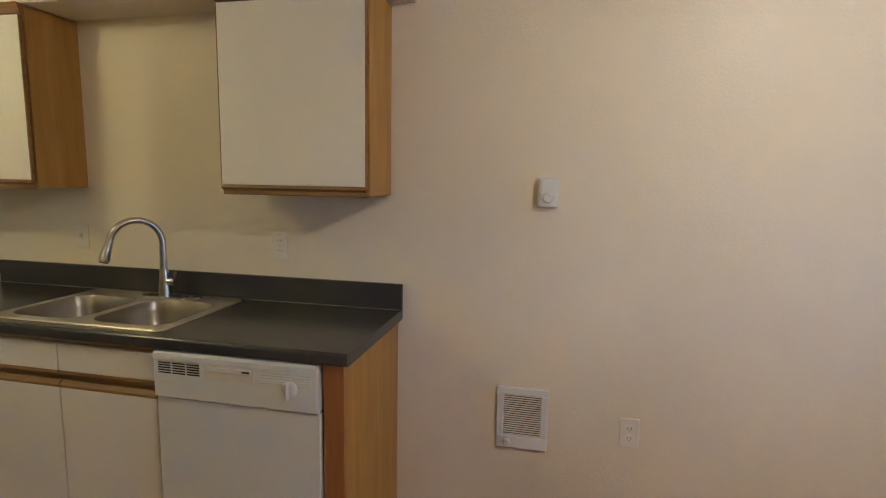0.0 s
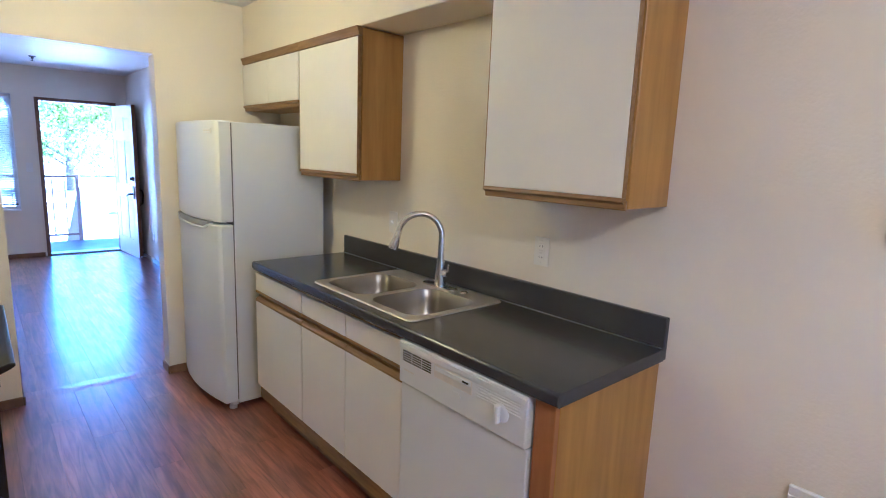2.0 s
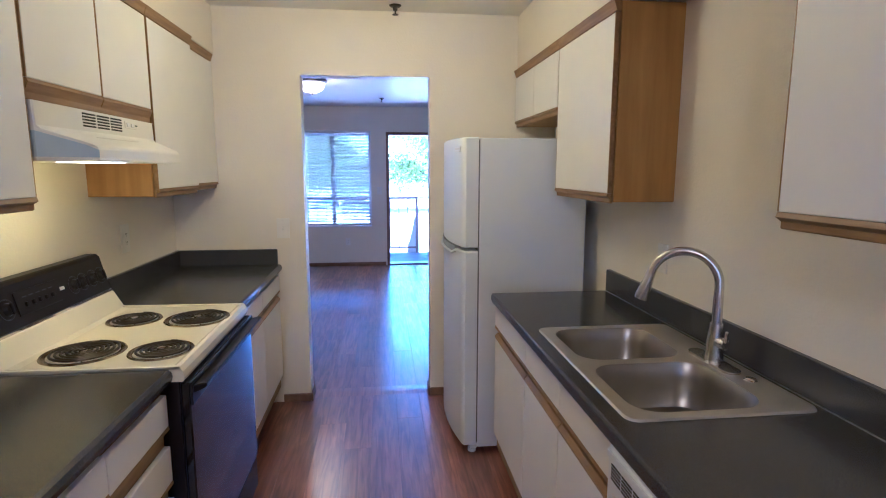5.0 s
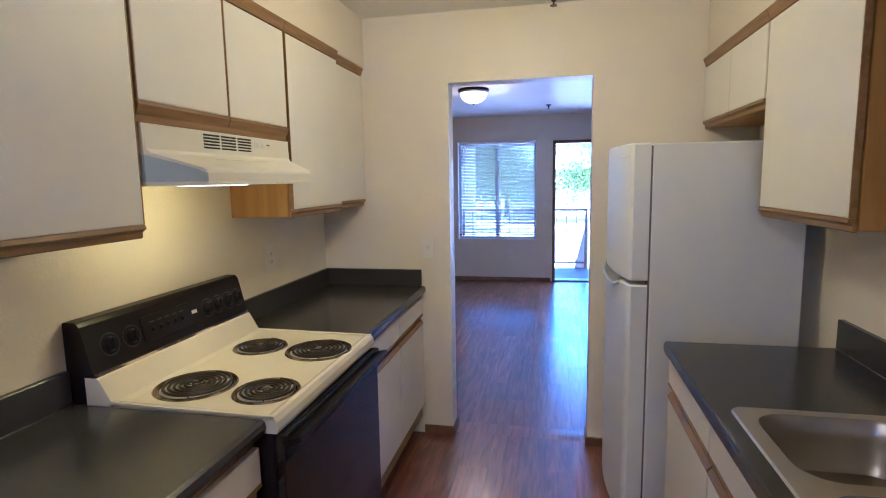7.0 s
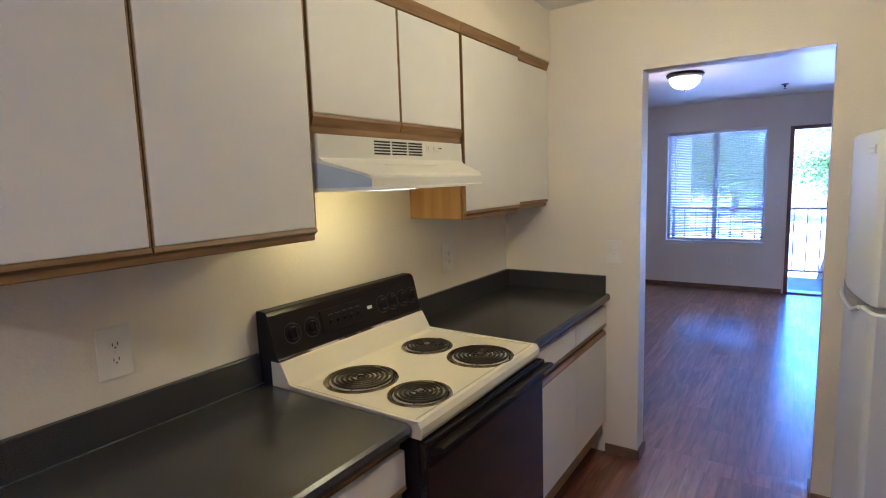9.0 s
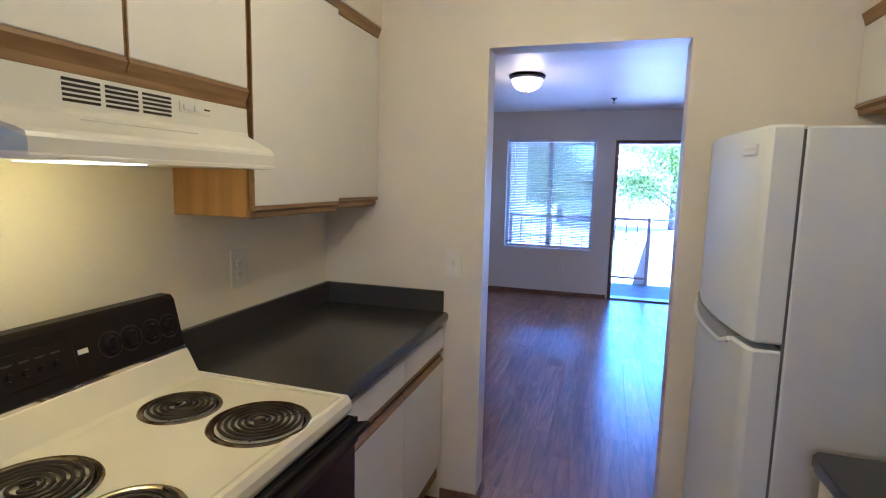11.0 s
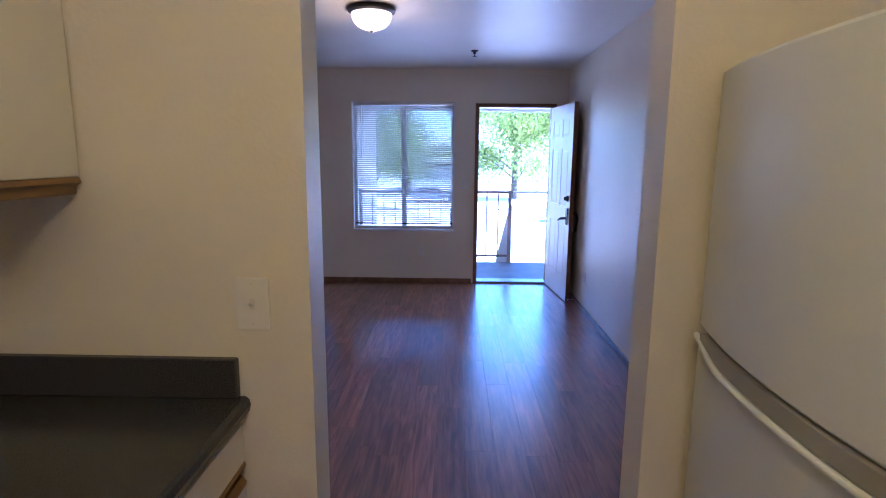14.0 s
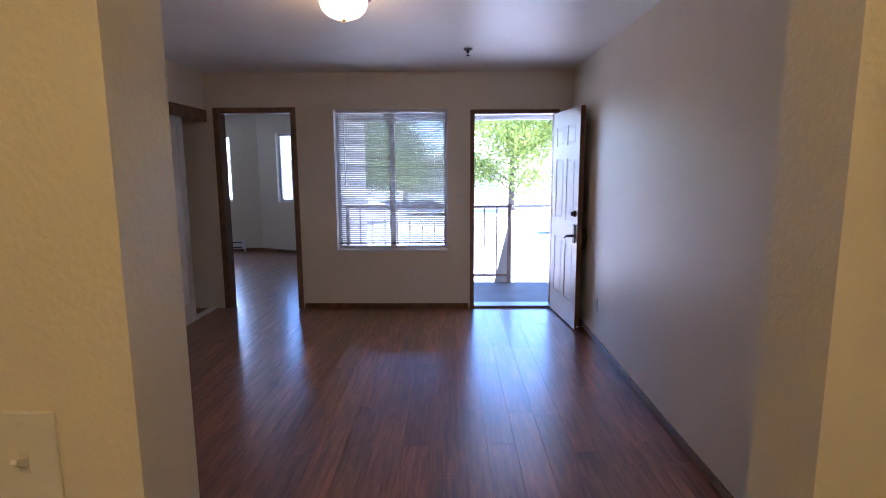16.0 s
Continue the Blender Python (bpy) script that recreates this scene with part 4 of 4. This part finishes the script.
def sprinkler(x, y):
    root = thing("fire_sprinkler", (x, y, CEIL_Z), "small dark metal fire sprinkler head in the ceiling", "sprinkler", "fire sprinklers")
    lathe("escutcheon", [(0.0, 0.0), (0.036, 0.0), (0.030, -0.008), (0.014, -0.012), (0.012, -0.030), (0.0, -0.030)], pose(x, y, CEIL_Z), BRONZE, root, "", 20)
    lathe("deflector", [(0.0, -0.052), (0.017, -0.053), (0.018, -0.050), (0.004, -0.048), (0.004, -0.030)], pose(x, y, CEIL_Z), BRONZE, root, "", 16)


sprinkler(-7.53, 1.373)
sprinkler(-3.43, 1.445)

# ---- living room: doors, window, closet ----


def casing(root, a, b, top, x, width, out=0.014):
    """Flat wood casing round an opening in a wall of constant x."""
    box("side_casing", (x, x + out), (a - width, a), (0, top + width), TRIM, root, 0.003)
    box("side_casing", (x, x + out), (b, b + width), (0, top + width), TRIM, root, 0.003)
    box("head_casing", (x, x + out), (a, b), (top, top + width), TRIM, root, 0.003)


fdoor = thing("door_1", (LIV_X, 1.87, 0), "brown wood front door frame with metal threshold", "door frame", kind="structure")
casing(fdoor, FY0 + 0.018, FY1 - 0.018, FZ1 - 0.020, LIV_X, 0.042)
box("jamb", (LIV_X, LIV_X - LIV_T), (FY0, FY0 + 0.02), (0, FZ1), TRIM, fdoor, 0.002)
box("jamb", (LIV_X, LIV_X - LIV_T), (FY1 - 0.02, FY1), (0, FZ1), TRIM, fdoor, 0.002)
box("head_jamb", (LIV_X, LIV_X - LIV_T), (FY0 + 0.02, FY1 - 0.02), (FZ1 - 0.02, FZ1), TRIM, fdoor, 0.002)
box("threshold", (LIV_X - 0.01, LIV_X - LIV_T - 0.03), (FY0 + 0.02, FY1 - 0.02), (0.0, 0.022), STEEL, fdoor, 0.004, "metal threshold strip")
box("strike_plate", (LIV_X - 0.03, LIV_X - 0.06), (FY0 + 0.02, FY0 + 0.022), (0.83, 0.90), CHROME, fdoor, 0.0)


def six_panel_door(name, width, height, label):
    """A six-panel door leaf from its hinge along +x, 44 mm thick along y, inner face at y = 0."""
    root = thing(name, (0, 0, 0), label, "door")
    box("leaf", (0, width), (0.006, 0.038), (0.012, height), DOORW, root, 0.002)
    edge = box("latch_edge", (width, width + 0.003), (0.002, 0.042), (0.014, height - 0.002), TRIM, root, 0.0, "dark brown latch edge")
    st, mid = 0.115, 0.10
    pw = (width - 2 * st - mid) / 2
    rows = [(0.24, 0.80), (0.98, 1.56), (1.68, 1.86)]
    zs = [0.012] + [v for r in rows for v in r] + [height]
    for face in (-1, 1):
        y0, y1 = (0.0, 0.006) if face < 0 else (0.038, 0.044)
        frame = [((0, st), (y0, y1), (0.012, height)), ((width - st, width), (y0, y1), (0.012, height)), ((st + pw, st + pw + mid), (y0, y1), (0.012, height))]
        for a, b in zip(zs[0::2], zs[1::2]):
            frame += [((st, st + pw), (y0, y1), (a, b)), ((st + pw + mid, width - st), (y0, y1), (a, b))]
        boxes("stiles_and_rails", frame, DOORW, root)
        for a, b in rows:
            for x0 in (st, st + pw + mid):
                bm = bmesh.new()
                m = 0.035
                lo = [bm.verts.new((x, y1 if face < 0 else y0, z)) for x, z in ((x0 + 0.014, a + 0.014), (x0 + pw - 0.014, a + 0.014), (x0 + pw - 0.014, b - 0.014), (x0 + 0.014, b - 0.014))]
                hi = [bm.verts.new((x, (y0 + 0.001) if face < 0 else (y1 - 0.001), z)) for x, z in ((x0 + m, a + m), (x0 + pw - m, a + m), (x0 + pw - m, b - m), (x0 + m, b - m))]
                loft(bm, lo, hi)
                bm.faces.new(hi)
                bm.faces.new(lo)
                part("raised_panel", bm, DOORW, root)
    return root


door = six_panel_door("front_door", 0.80, 2.008, "white six-panel front door standing open, dark lever handle")
for z in (1.065,):
    lathe("deadbolt", [(0.0, 0.024), (0.022, 0.022), (0.030, 0.006), (0.031, 0.0)], pose(0.735, 0.0, z, 90, 0, 0), BRONZE, door, "dark bronze deadbolt", 24)
    lathe("deadbolt_outside", [(0.0, 0.024), (0.022, 0.022), (0.030, 0.006), (0.031, 0.0)], pose(0.735, 0.044, z, -90, 0, 0), BRONZE, door, "", 24)
    box("thumb_turn", (0.728, 0.742), (-0.040, -0.022), (z - 0.018, z + 0.018), BRONZE, door, 0.003)
esc = box("lever_plate", (0.708, 0.762), (-0.012, 0.0), (0.80, 0.97), BRONZE, door, 0.004, "dark bronze lever plate")
tube("lever", [(0.735, -0.010, 0.865), (0.735, -0.050, 0.865), (0.722, -0.058, 0.864), (0.680, -0.058, 0.856), (0.615, -0.055, 0.835)], [0.013, 0.013, 0.013, 0.011, 0.009], BRONZE, esc, n=12)
tube("grip", [(0.735, 0.046, 0.92), (0.735, 0.095, 0.91), (0.735, 0.105, 0.85), (0.735, 0.095, 0.74), (0.735, 0.046, 0.70)], 0.010, BRONZE, door, "dark curved outside grip", 12)
box("grip_plate", (0.712, 0.758), (0.044, 0.052), (0.68, 0.97), BRONZE, door, 0.004)
for z in (0.20, 1.02, 1.84):
    tube("hinge", [(-0.004, -0.002, z - 0.05), (-0.004, -0.002, z + 0.05)], 0.007, CHROME, door, "", 10)
door.matrix_world = pose(LIV_X + 0.012, FY1 - 0.030, 0.0, 0, 0, 5.5)

bdoor = thing("door_2", (LIV_X, -0.76, 0), "brown wood bedroom door frame", "door frame", kind="structure")
casing(bdoor, BY0 + 0.018, BY1 - 0.018, BZ1 - 0.020, LIV_X, 0.055)
box("jamb", (LIV_X, LIV_X - LIV_T), (BY0, BY0 + 0.02), (0, BZ1), TRIM, bdoor, 0.002)
box("jamb", (LIV_X, LIV_X - LIV_T), (BY1 - 0.02, BY1), (0, BZ1), TRIM, bdoor, 0.002)
box("head_jamb", (LIV_X, LIV_X - LIV_T), (BY0 + 0.02, BY1 - 0.02), (BZ1 - 0.02, BZ1), TRIM, bdoor, 0.002)

win = thing("window_1", (0, 0, 0), "white sliding living room window behind blinds", "window", kind="structure")
window_unit(win, 0, WY1 - WY0, WZ0, WZ1, 0.088)
box("window_sill", (0, WY1 - WY0), (-0.012, 0.088), (WZ0 - 0.004, WZ0 + 0.014), VINYL, win, 0.003)
boxes("return_lining", [((0.0, 0.006), (0.0, 0.088), (WZ0 + 0.014, WZ1)), ((WY1 - WY0 - 0.006, WY1 - WY0), (0.0, 0.088), (WZ0 + 0.014, WZ1)), ((0.006, WY1 - WY0 - 0.006), (0.0, 0.088), (WZ1 - 0.006, WZ1))], VINYL, win)
win.matrix_world = pose(LIV_X, WY0, 0, 0, 0, 90)

blind = thing("window_blind", (LIV_X - 0.045, 0.615, WZ1), "white horizontal slat blinds, lowered with slats tilted open", "blinds")
by0, by1, bx = WY0 + 0.022, WY1 - 0.020, LIV_X - 0.045
box("head_rail", (bx - 0.022, bx + 0.022), (by0, by1), (WZ1 - 0.040, WZ1 - 0.008), VINYL, blind, 0.003)
box("bottom_rail", (bx - 0.014, bx + 0.014), (by0, by1), (0.690, 0.704), DARK, blind, 0.003, "dark bottom rail")
slat_mesh = None
SLATS, z_lo, z_hi = 60, 0.722, WZ1 - 0.052
for k in range(SLATS):
    z = z_lo + (z_hi - z_lo) * k / (SLATS - 1)
    if slat_mesh is None:
        bm = bmesh.new()
        pts = [(-0.0125, 0.0), (-0.006, 0.0014), (0.0, 0.0019), (0.006, 0.0014), (0.0125, 0.0)]
        add_prism(bm, [(a, b) for a, b in pts] + [(a, b - 0.0006) for a, b in reversed(pts)], "y", by0 - 0.615, by1 - 0.615)
        bmesh.ops.rotate(bm, verts=bm.verts, cent=(0, 0, 0), matrix=Matrix.Rotation(radians(-45), 3, "Y"))
        slat_mesh = bpy.data.meshes.new("slat")
        bmesh.ops.recalc_face_normals(bm, faces=bm.faces)
        bm.to_mesh(slat_mesh)
        bm.free()
        slat_mesh.materials.append(SLAT)
    s = new("slat", slat_mesh)
    s.parent = blind
    s.location = (0, 0, z - WZ1)
for y in (by0 + 0.12, (by0 + by1) / 2, by1 - 0.12):
    tube("ladder_cord", [(bx + 0.013, y, 0.70), (bx + 0.013, y, WZ1 - 0.04)], 0.0011, VINYL, blind, "", 5)
tube("tilt_wand", [(bx + 0.026, by0 + 0.085, WZ1 - 0.045), (bx + 0.028, by0 + 0.090, 1.30)], 0.0045, GRILL, blind, "clear tilt wand", 6)

stop = thing("door_stop", (-7.72, SINK_Y, 0.03), "white spring door stop on the baseboard", "door stop")
tube("spring", [(-7.72, SINK_Y - T, 0.032), (-7.72, SINK_Y - 0.075, 0.032)], 0.006, CHROME, stop, "", 10)
tube("rubber_tip", [(-7.72, SINK_Y - 0.075, 0.032), (-7.72, SINK_Y - 0.092, 0.032)], 0.009, VINYL, stop, "white rubber tip", 10)

# closet with a sliding door
closet = thing("closet_opening", (-7.5, LIV_Y0, 0), "brown wood closet header and track above sliding doors", "closet trim", kind="structure")
box("header_fascia", (CL_A, CL_B), (LIV_Y0, LIV_Y0 + 0.018), (CL_Z - 0.060, CL_Z + 0.052), TRIM, closet, 0.003)
box("top_track", (CL_A, CL_B), (LIV_Y0 - 0.11, LIV_Y0 - 0.01), (CL_Z - 0.018, CL_Z), STEEL, closet, 0.001)
box("floor_guide", (CL_A, CL_B), (LIV_Y0 - 0.09, LIV_Y0 - 0.015), (0.0, 0.012), VINYL, closet, 0.002, "white floor track")
slide = thing("closet_door", (-7.4, LIV_Y0 - 0.05, 0), "white panelled sliding closet door, pushed half open", "closet door")
box("leaf", (-8.09, -7.10), (LIV_Y0 - 0.066, LIV_Y0 - 0.034), (0.014, CL_Z - 0.02), DOORW, slide, 0.003)
boxes("stiles_and_rails", [((-8.09, -7.99), (LIV_Y0 - 0.034, LIV_Y0 - 0.028), (0.014, CL_Z - 0.02)), ((-7.20, -7.10), (LIV_Y0 - 0.034, LIV_Y0 - 0.028), (0.014, CL_Z - 0.02)),
                           ((-7.99, -7.20), (LIV_Y0 - 0.034, LIV_Y0 - 0.028), (0.014, 0.20)), ((-7.99, -7.20), (LIV_Y0 - 0.034, LIV_Y0 - 0.028), (0.86, 0.98)), ((-7.99, -7.20), (LIV_Y0 - 0.034, LIV_Y0 - 0.028), (1.88, CL_Z - 0.02))], DOORW, slide)

bheat = thing("baseboard_heater", (BED_X, -2.95, 0), "white electric baseboard heater under the bedroom window", "heater")
box("case", (BED_X + 0.013, BED_X + 0.070), (-3.45, -2.52), (0.045, 0.190), APPL, bheat, 0.004)
box("top_slot", (BED_X + 0.070, BED_X + 0.0715), (-3.40, -2.58), (0.150, 0.168), DARK, bheat, 0.0)
box("bottom_slot", (BED_X + 0.070, BED_X + 0.0715), (-3.40, -2.58), (0.062, 0.084), DARK, bheat, 0.0)
boxes("bracket", [((BED_X + 0.013, BED_X + 0.06), (-3.44, -3.42), (0.0, 0.045)), ((BED_X + 0.013, BED_X + 0.06), (-2.55, -2.53), (0.0, 0.045))], APPL, bheat)

# ---- outside: upper walkway, car park and trees ----
GZ = -2.95
structure(boxes("ground", [((-900, 900), (-900, 900), (GZ - 0.2, GZ))], GROUND), "sunlit pale concrete car park", "ground")
WK_X = -9.98
structure(boxes("walkway_floor", [((LIV_X - LIV_T, WK_X), (-0.16, 9.0), (-0.22, -0.03))], DECK), "dark coated upper walkway floor in shade", "walkway")
structure(boxes("walkway_roof", [((LIV_X - LIV_T, WK_X - 0.35), (-0.16, 9.0), (2.36, 2.46)), ((WK_X - 0.35, WK_X - 0.27), (-0.16, 9.0), (2.11, 2.36))], SIDING), "pale walkway roof overhang", "roof")
structure(boxes("house_wall_below", [((LIV_X - LIV_T, LIV_X), (BED_Y0, 9.0), (GZ, -0.001)), ((LIV_X - LIV_T, LIV_X), (SINK_Y + 0.15, 9.0), (0.0, 2.46))], SIDING), "pale outer wall of the building", "wall")
structure(boxes("roof_slab", [((9.0, BED_X - 0.6), (BED_Y0 - 3, 9.0), (CEIL_Z + 0.42, CEIL_Z + 0.62))], ROOFM), "dark building roof", "roof")


def railing(y0, y1):
    root = thing("walkway_railing", (WK_X + 0.06, (y0 + y1) / 2, -0.03), "thin dark metal walkway railing with upright bars", "railing")
    x = WK_X + 0.06
    box("top_rail", (x - 0.02, x + 0.02), (y0, y1), (0.965, 1.000), RAILM, root, 0.004)
    box("bottom_rail", (x - 0.015, x + 0.015), (y0, y1), (0.060, 0.090), RAILM, root, 0.003)
    n = round((y1 - y0) / 0.16)
    for k in range(1, n):
        y = y0 + (y1 - y0) * k / n
        box("baluster", (x - 0.009, x + 0.009), (y - 0.009, y + 0.009), (0.090, 0.965), RAILM, root, 0.0)
    for y in (y0, y1):
        box("post", (x - 0.022, x + 0.022), (y - 0.022, y + 0.022), (-0.03, 1.01), RAILM, root, 0.003)


railing(-0.12, 1.985)
# stair flight that leaves the walkway past the post
stair = thing("stair_flight", (WK_X - 1.5, 2.5, GZ), "pale concrete outdoor stair flight going down", "stairs")
for k in range(15):
    z = -0.03 - 0.182 * (k + 1)
    box("step", (WK_X - 0.28 * k, WK_X - 0.28 * (k + 1) - 0.02), (2.03, 3.10), (z - 0.05, z), GROUND, stair, 0.004)
prism("stringer", [(WK_X, -0.05), (WK_X - 4.2, -0.05 - 2.73), (WK_X - 4.2, GZ), (WK_X - 4.0, GZ), (WK_X, -0.36)], "y", 1.995, 2.03, SIDING, stair)


prism("side_panel", [(1.80, -0.05), (2.03, -0.05), (2.03, 0.80), (1.995, 0.80)], "x", WK_X - 0.05, WK_X - 0.01, SIDING, stair, "tapered pale side panel at the stair head")
tube("handrail", [(WK_X - 0.02, 2.035, 0.98), (WK_X - 0.02, 3.10, 0.99)], 0.018, SIDING, stair, "thin pale handrail")
box("rail_post", (WK_X - 0.045, WK_X - 0.005), (3.08, 3.12), (-0.22, 1.0), SIDING, stair, 0.003)


def tree(x, y, height, spread, seed, label):
    """Tapered trunk and limbs with a crown of many small leaves."""
    rng = random.Random(seed)
    root = thing("tree", (x, y, GZ), label, "tree", "street trees")
    bm = bmesh.new()
    base = Vector((x, y, GZ))
    trunk_top = base + Vector((0.2, 0.1, height * 0.55))
    add_sweep(bm, [base, base + Vector((0.05, 0, height * 0.2)), base + Vector((0.12, 0.08, height * 0.4)), trunk_top], [0.40, 0.32, 0.24, 0.12], 10)
    tips = []
    for k in range(13):
        a, h = rng.uniform(0, 6.28), rng.uniform(0.12, 0.50) * height
        s = base + Vector((0.1, 0.05, h))
        e = s + Vector((math.cos(a) * spread * rng.uniform(0.5, 0.95), math.sin(a) * spread * rng.uniform(0.5, 0.95), height * rng.uniform(0.10, 0.36)))
        midp = (s + e) / 2 + Vector((0, 0, height * 0.04))
        add_sweep(bm, [s, midp, e], [0.10, 0.06, 0.02], 6)
        tips += [midp, e, (midp + e) / 2]
    part("trunk", bm, BARK, root, "", True)
    tips.append(trunk_top + Vector((0, 0, height * 0.2)))
    verts, faces = [], []
    for tip in tips:
        for _ in range(300):
            v = Vector((rng.gauss(0, 1), rng.gauss(0, 1), rng.gauss(0, 0.75)))
            c = tip + v * spread * 0.20
            size = rng.uniform(0.018, 0.036) * spread
            u = Vector((rng.gauss(0, 1), rng.gauss(0, 1), rng.gauss(0, 1))).normalized()
            w = u.orthogonal().normalized()
            i = len(verts)
            verts += [tuple(c - u * size), tuple(c + w * size * 0.6), tuple(c + u * size), tuple(c - w * size * 0.6)]
            faces.append((i, i + 1, i + 2, i + 3))
    me = bpy.data.meshes.new("crown")
    me.from_pydata([(a - x, b - y, c - GZ) for a, b, c in verts], [], faces)
    me.materials.append(LEAF)
    crown = new("crown", me)
    crown.parent = root
    crown["kind"] = "stuff"


tree(-60.0, 7.6, 14.0, 6.6, 3, "sunlit green leafy street tree")
tree(-64.0, -4.0, 12.5, 5.6, 5, "sunlit green leafy street tree")
tree(-46.0, -6.0, 10.5, 4.6, 9, "sunlit green leafy street tree")
tree(-52.0, 17.0, 12.0, 5.4, 12, "sunlit green leafy street tree")
tree(-30.0, -17.0, 8.5, 4.0, 14, "sunlit green leafy street tree")


def house(x, y, w, d, h, label):
    root = thing("house", (x, y, GZ), label, "house", "far houses")
    box("wall", (x - d / 2, x + d / 2), (y - w / 2, y + w / 2), (GZ, GZ + h), SIDING, root, 0.0)
    prism("roof", [(x - d / 2 - 0.4, GZ + h), (x + d / 2 + 0.4, GZ + h), (x, GZ + h + d * 0.28)], "y", y - w / 2 - 0.4, y + w / 2 + 0.4, ROOFM, root)
    for k in range(3):
        yy = y - w / 2 + w * (k + 0.5) / 3
        wn_ = box("window", (x + d / 2, x + d / 2 + 0.05), (yy - 0.7, yy + 0.7), (GZ + 1.0, GZ + 2.2), VINYL, root, 0.0)
        box("pane", (x + d / 2 + 0.05, x + d / 2 + 0.06), (yy - 0.62, yy + 0.62), (GZ + 1.08, GZ + 2.12), GRILL, wn_, 0.0)


house(-74.0, 1.5, 12.0, 8.0, 3.4, "pale single-storey house with a dark roof")
house(-72.0, -19.0, 16.0, 8.0, 3.4, "pale single-storey house with a grey roof")


def car(x, y, turn, label):
    root = thing("car", (0, 0, 0), label, "car", "parked cars")
    prism("body", [(-2.15, 0.28), (2.15, 0.28), (2.20, 0.55), (2.10, 0.78), (1.15, 0.92), (-1.85, 0.95), (-2.18, 0.80), (-2.22, 0.50)], "y", -0.86, 0.86, CARM, root, "", 0.05)
    prism("cabin", [(-1.75, 0.92), (1.15, 0.90), (0.45, 1.38), (0.10, 1.44), (-1.05, 1.44), (-1.35, 1.36)], "y", -0.74, 0.74, OVENGLASS, root, "dark glazed cabin", 0.05)
    box("roof_panel", (-1.10, 0.25), (-0.68, 0.68), (1.425, 1.455), CARM, root, 0.01)
    for u in (-1.35, 1.35):
        for v in (-0.80, 0.80):
            w = lathe("wheel", [(0.0, -0.10), (0.30, -0.10), (0.33, -0.06), (0.33, 0.06), (0.30, 0.10), (0.0, 0.10)], pose(u, v, 0.33, 90, 0, 0), TYRE, root, "black tyre", 24)
            lathe("rim", [(0.0, -0.112), (0.19, -0.106), (0.20, -0.09), (0.20, 0.09), (0.19, 0.106), (0.0, 0.112)], pose(u, v, 0.33, 90, 0, 0), CHROME, w, "silver rim", 20)
    root.matrix_world = pose(x, y, GZ, 0, 0, turn)


car(-39.5, 9.8, 86, "grey parked car in the sunlit car park")
car(-55.0, -0.9, 90, "grey parked car seen through the blinds")
structure(box("hedge_kerb", (-47.0, -47.4), (-60, 60), (GZ, GZ + 0.15), GROUND, None, 0.02), "pale concrete kerb", "kerb")

# ---- floor of planks ----
floor = structure(boxes("floor", [((DIN_X + 0.1, LIV_X - LIV_T + 0.03), (-0.02, SINK_Y + 0.1), (-0.12, -0.006)), ((DIN_X + 0.1, -0.84), (DIN_Y - 0.1, -0.02), (-0.12, -0.006)), ((-3.6, LIV_X - LIV_T + 0.03), (-2.2, -0.02), (-0.12, -0.006)), ((LIV_X - LIV_T + 0.03, BED_X - 0.15), (BED_Y0 - 0.12, -0.16), (-0.12, -0.006))], SUBFLOOR), "reddish walnut vinyl plank floor", "floor")
PW, PL = 0.152, 1.22
rng = random.Random(4)


def plank_mesh(length):
    bm = bmesh.new()
    add_box(bm, (0, length), (0.0004, PW - 0.0004), (-0.006, 0.0), 0.0)
    me = bpy.data.meshes.new("plank")
    bm.to_mesh(me)
    bm.free()
    me.materials.append(PLANK)
    return me


WHOLE = plank_mesh(PL - 0.0008)
CUTS = {}
rest = bmesh.new()
EDGE = LIV_X - LIV_T + 0.035
y = BED_Y0
while y < SINK_Y - 0.002:
    west = EDGE if y > -0.20 else BED_X
    x = west - rng.random() * PL
    runs = [(west, DIN_X)]
    if y + PW < -0.02:
        runs = [(west, -3.62), (-0.80, DIN_X)]
    if y + PW < DIN_Y:
        runs = [(west, -3.62)]
    if y + PW < LIV_Y0:
        runs = [(west, -6.5)] + runs[1:]
    if y + PW < -2.1:
        runs = [(west, LIV_X - 0.03)]
    while x < DIN_X:
        for lo, hi in runs:
            a, b = max(x, lo), min(x + PL - 0.0008, hi)
            if b - a <= 0.03:
                continue
            if -8.9 < a and a < 0.6 and -1.35 < y:
                cut = round(b - a, 2)
                if b - a > PL - 0.001:
                    me = WHOLE
                else:
                    me = CUTS.setdefault(cut, plank_mesh(cut) if cut not in CUTS else None)
                p = new("plank", me)
                p.parent = floor
                p.location = (a, y, 0)
            else:
                add_box(rest, (a, b), (y + 0.0004, y + PW - 0.0004), (-0.006, 0.0))
        x += PL
    y += PW
far_planks = part("far_planks", rest, PLANK, floor)
far_planks["kind"] = "stuff"
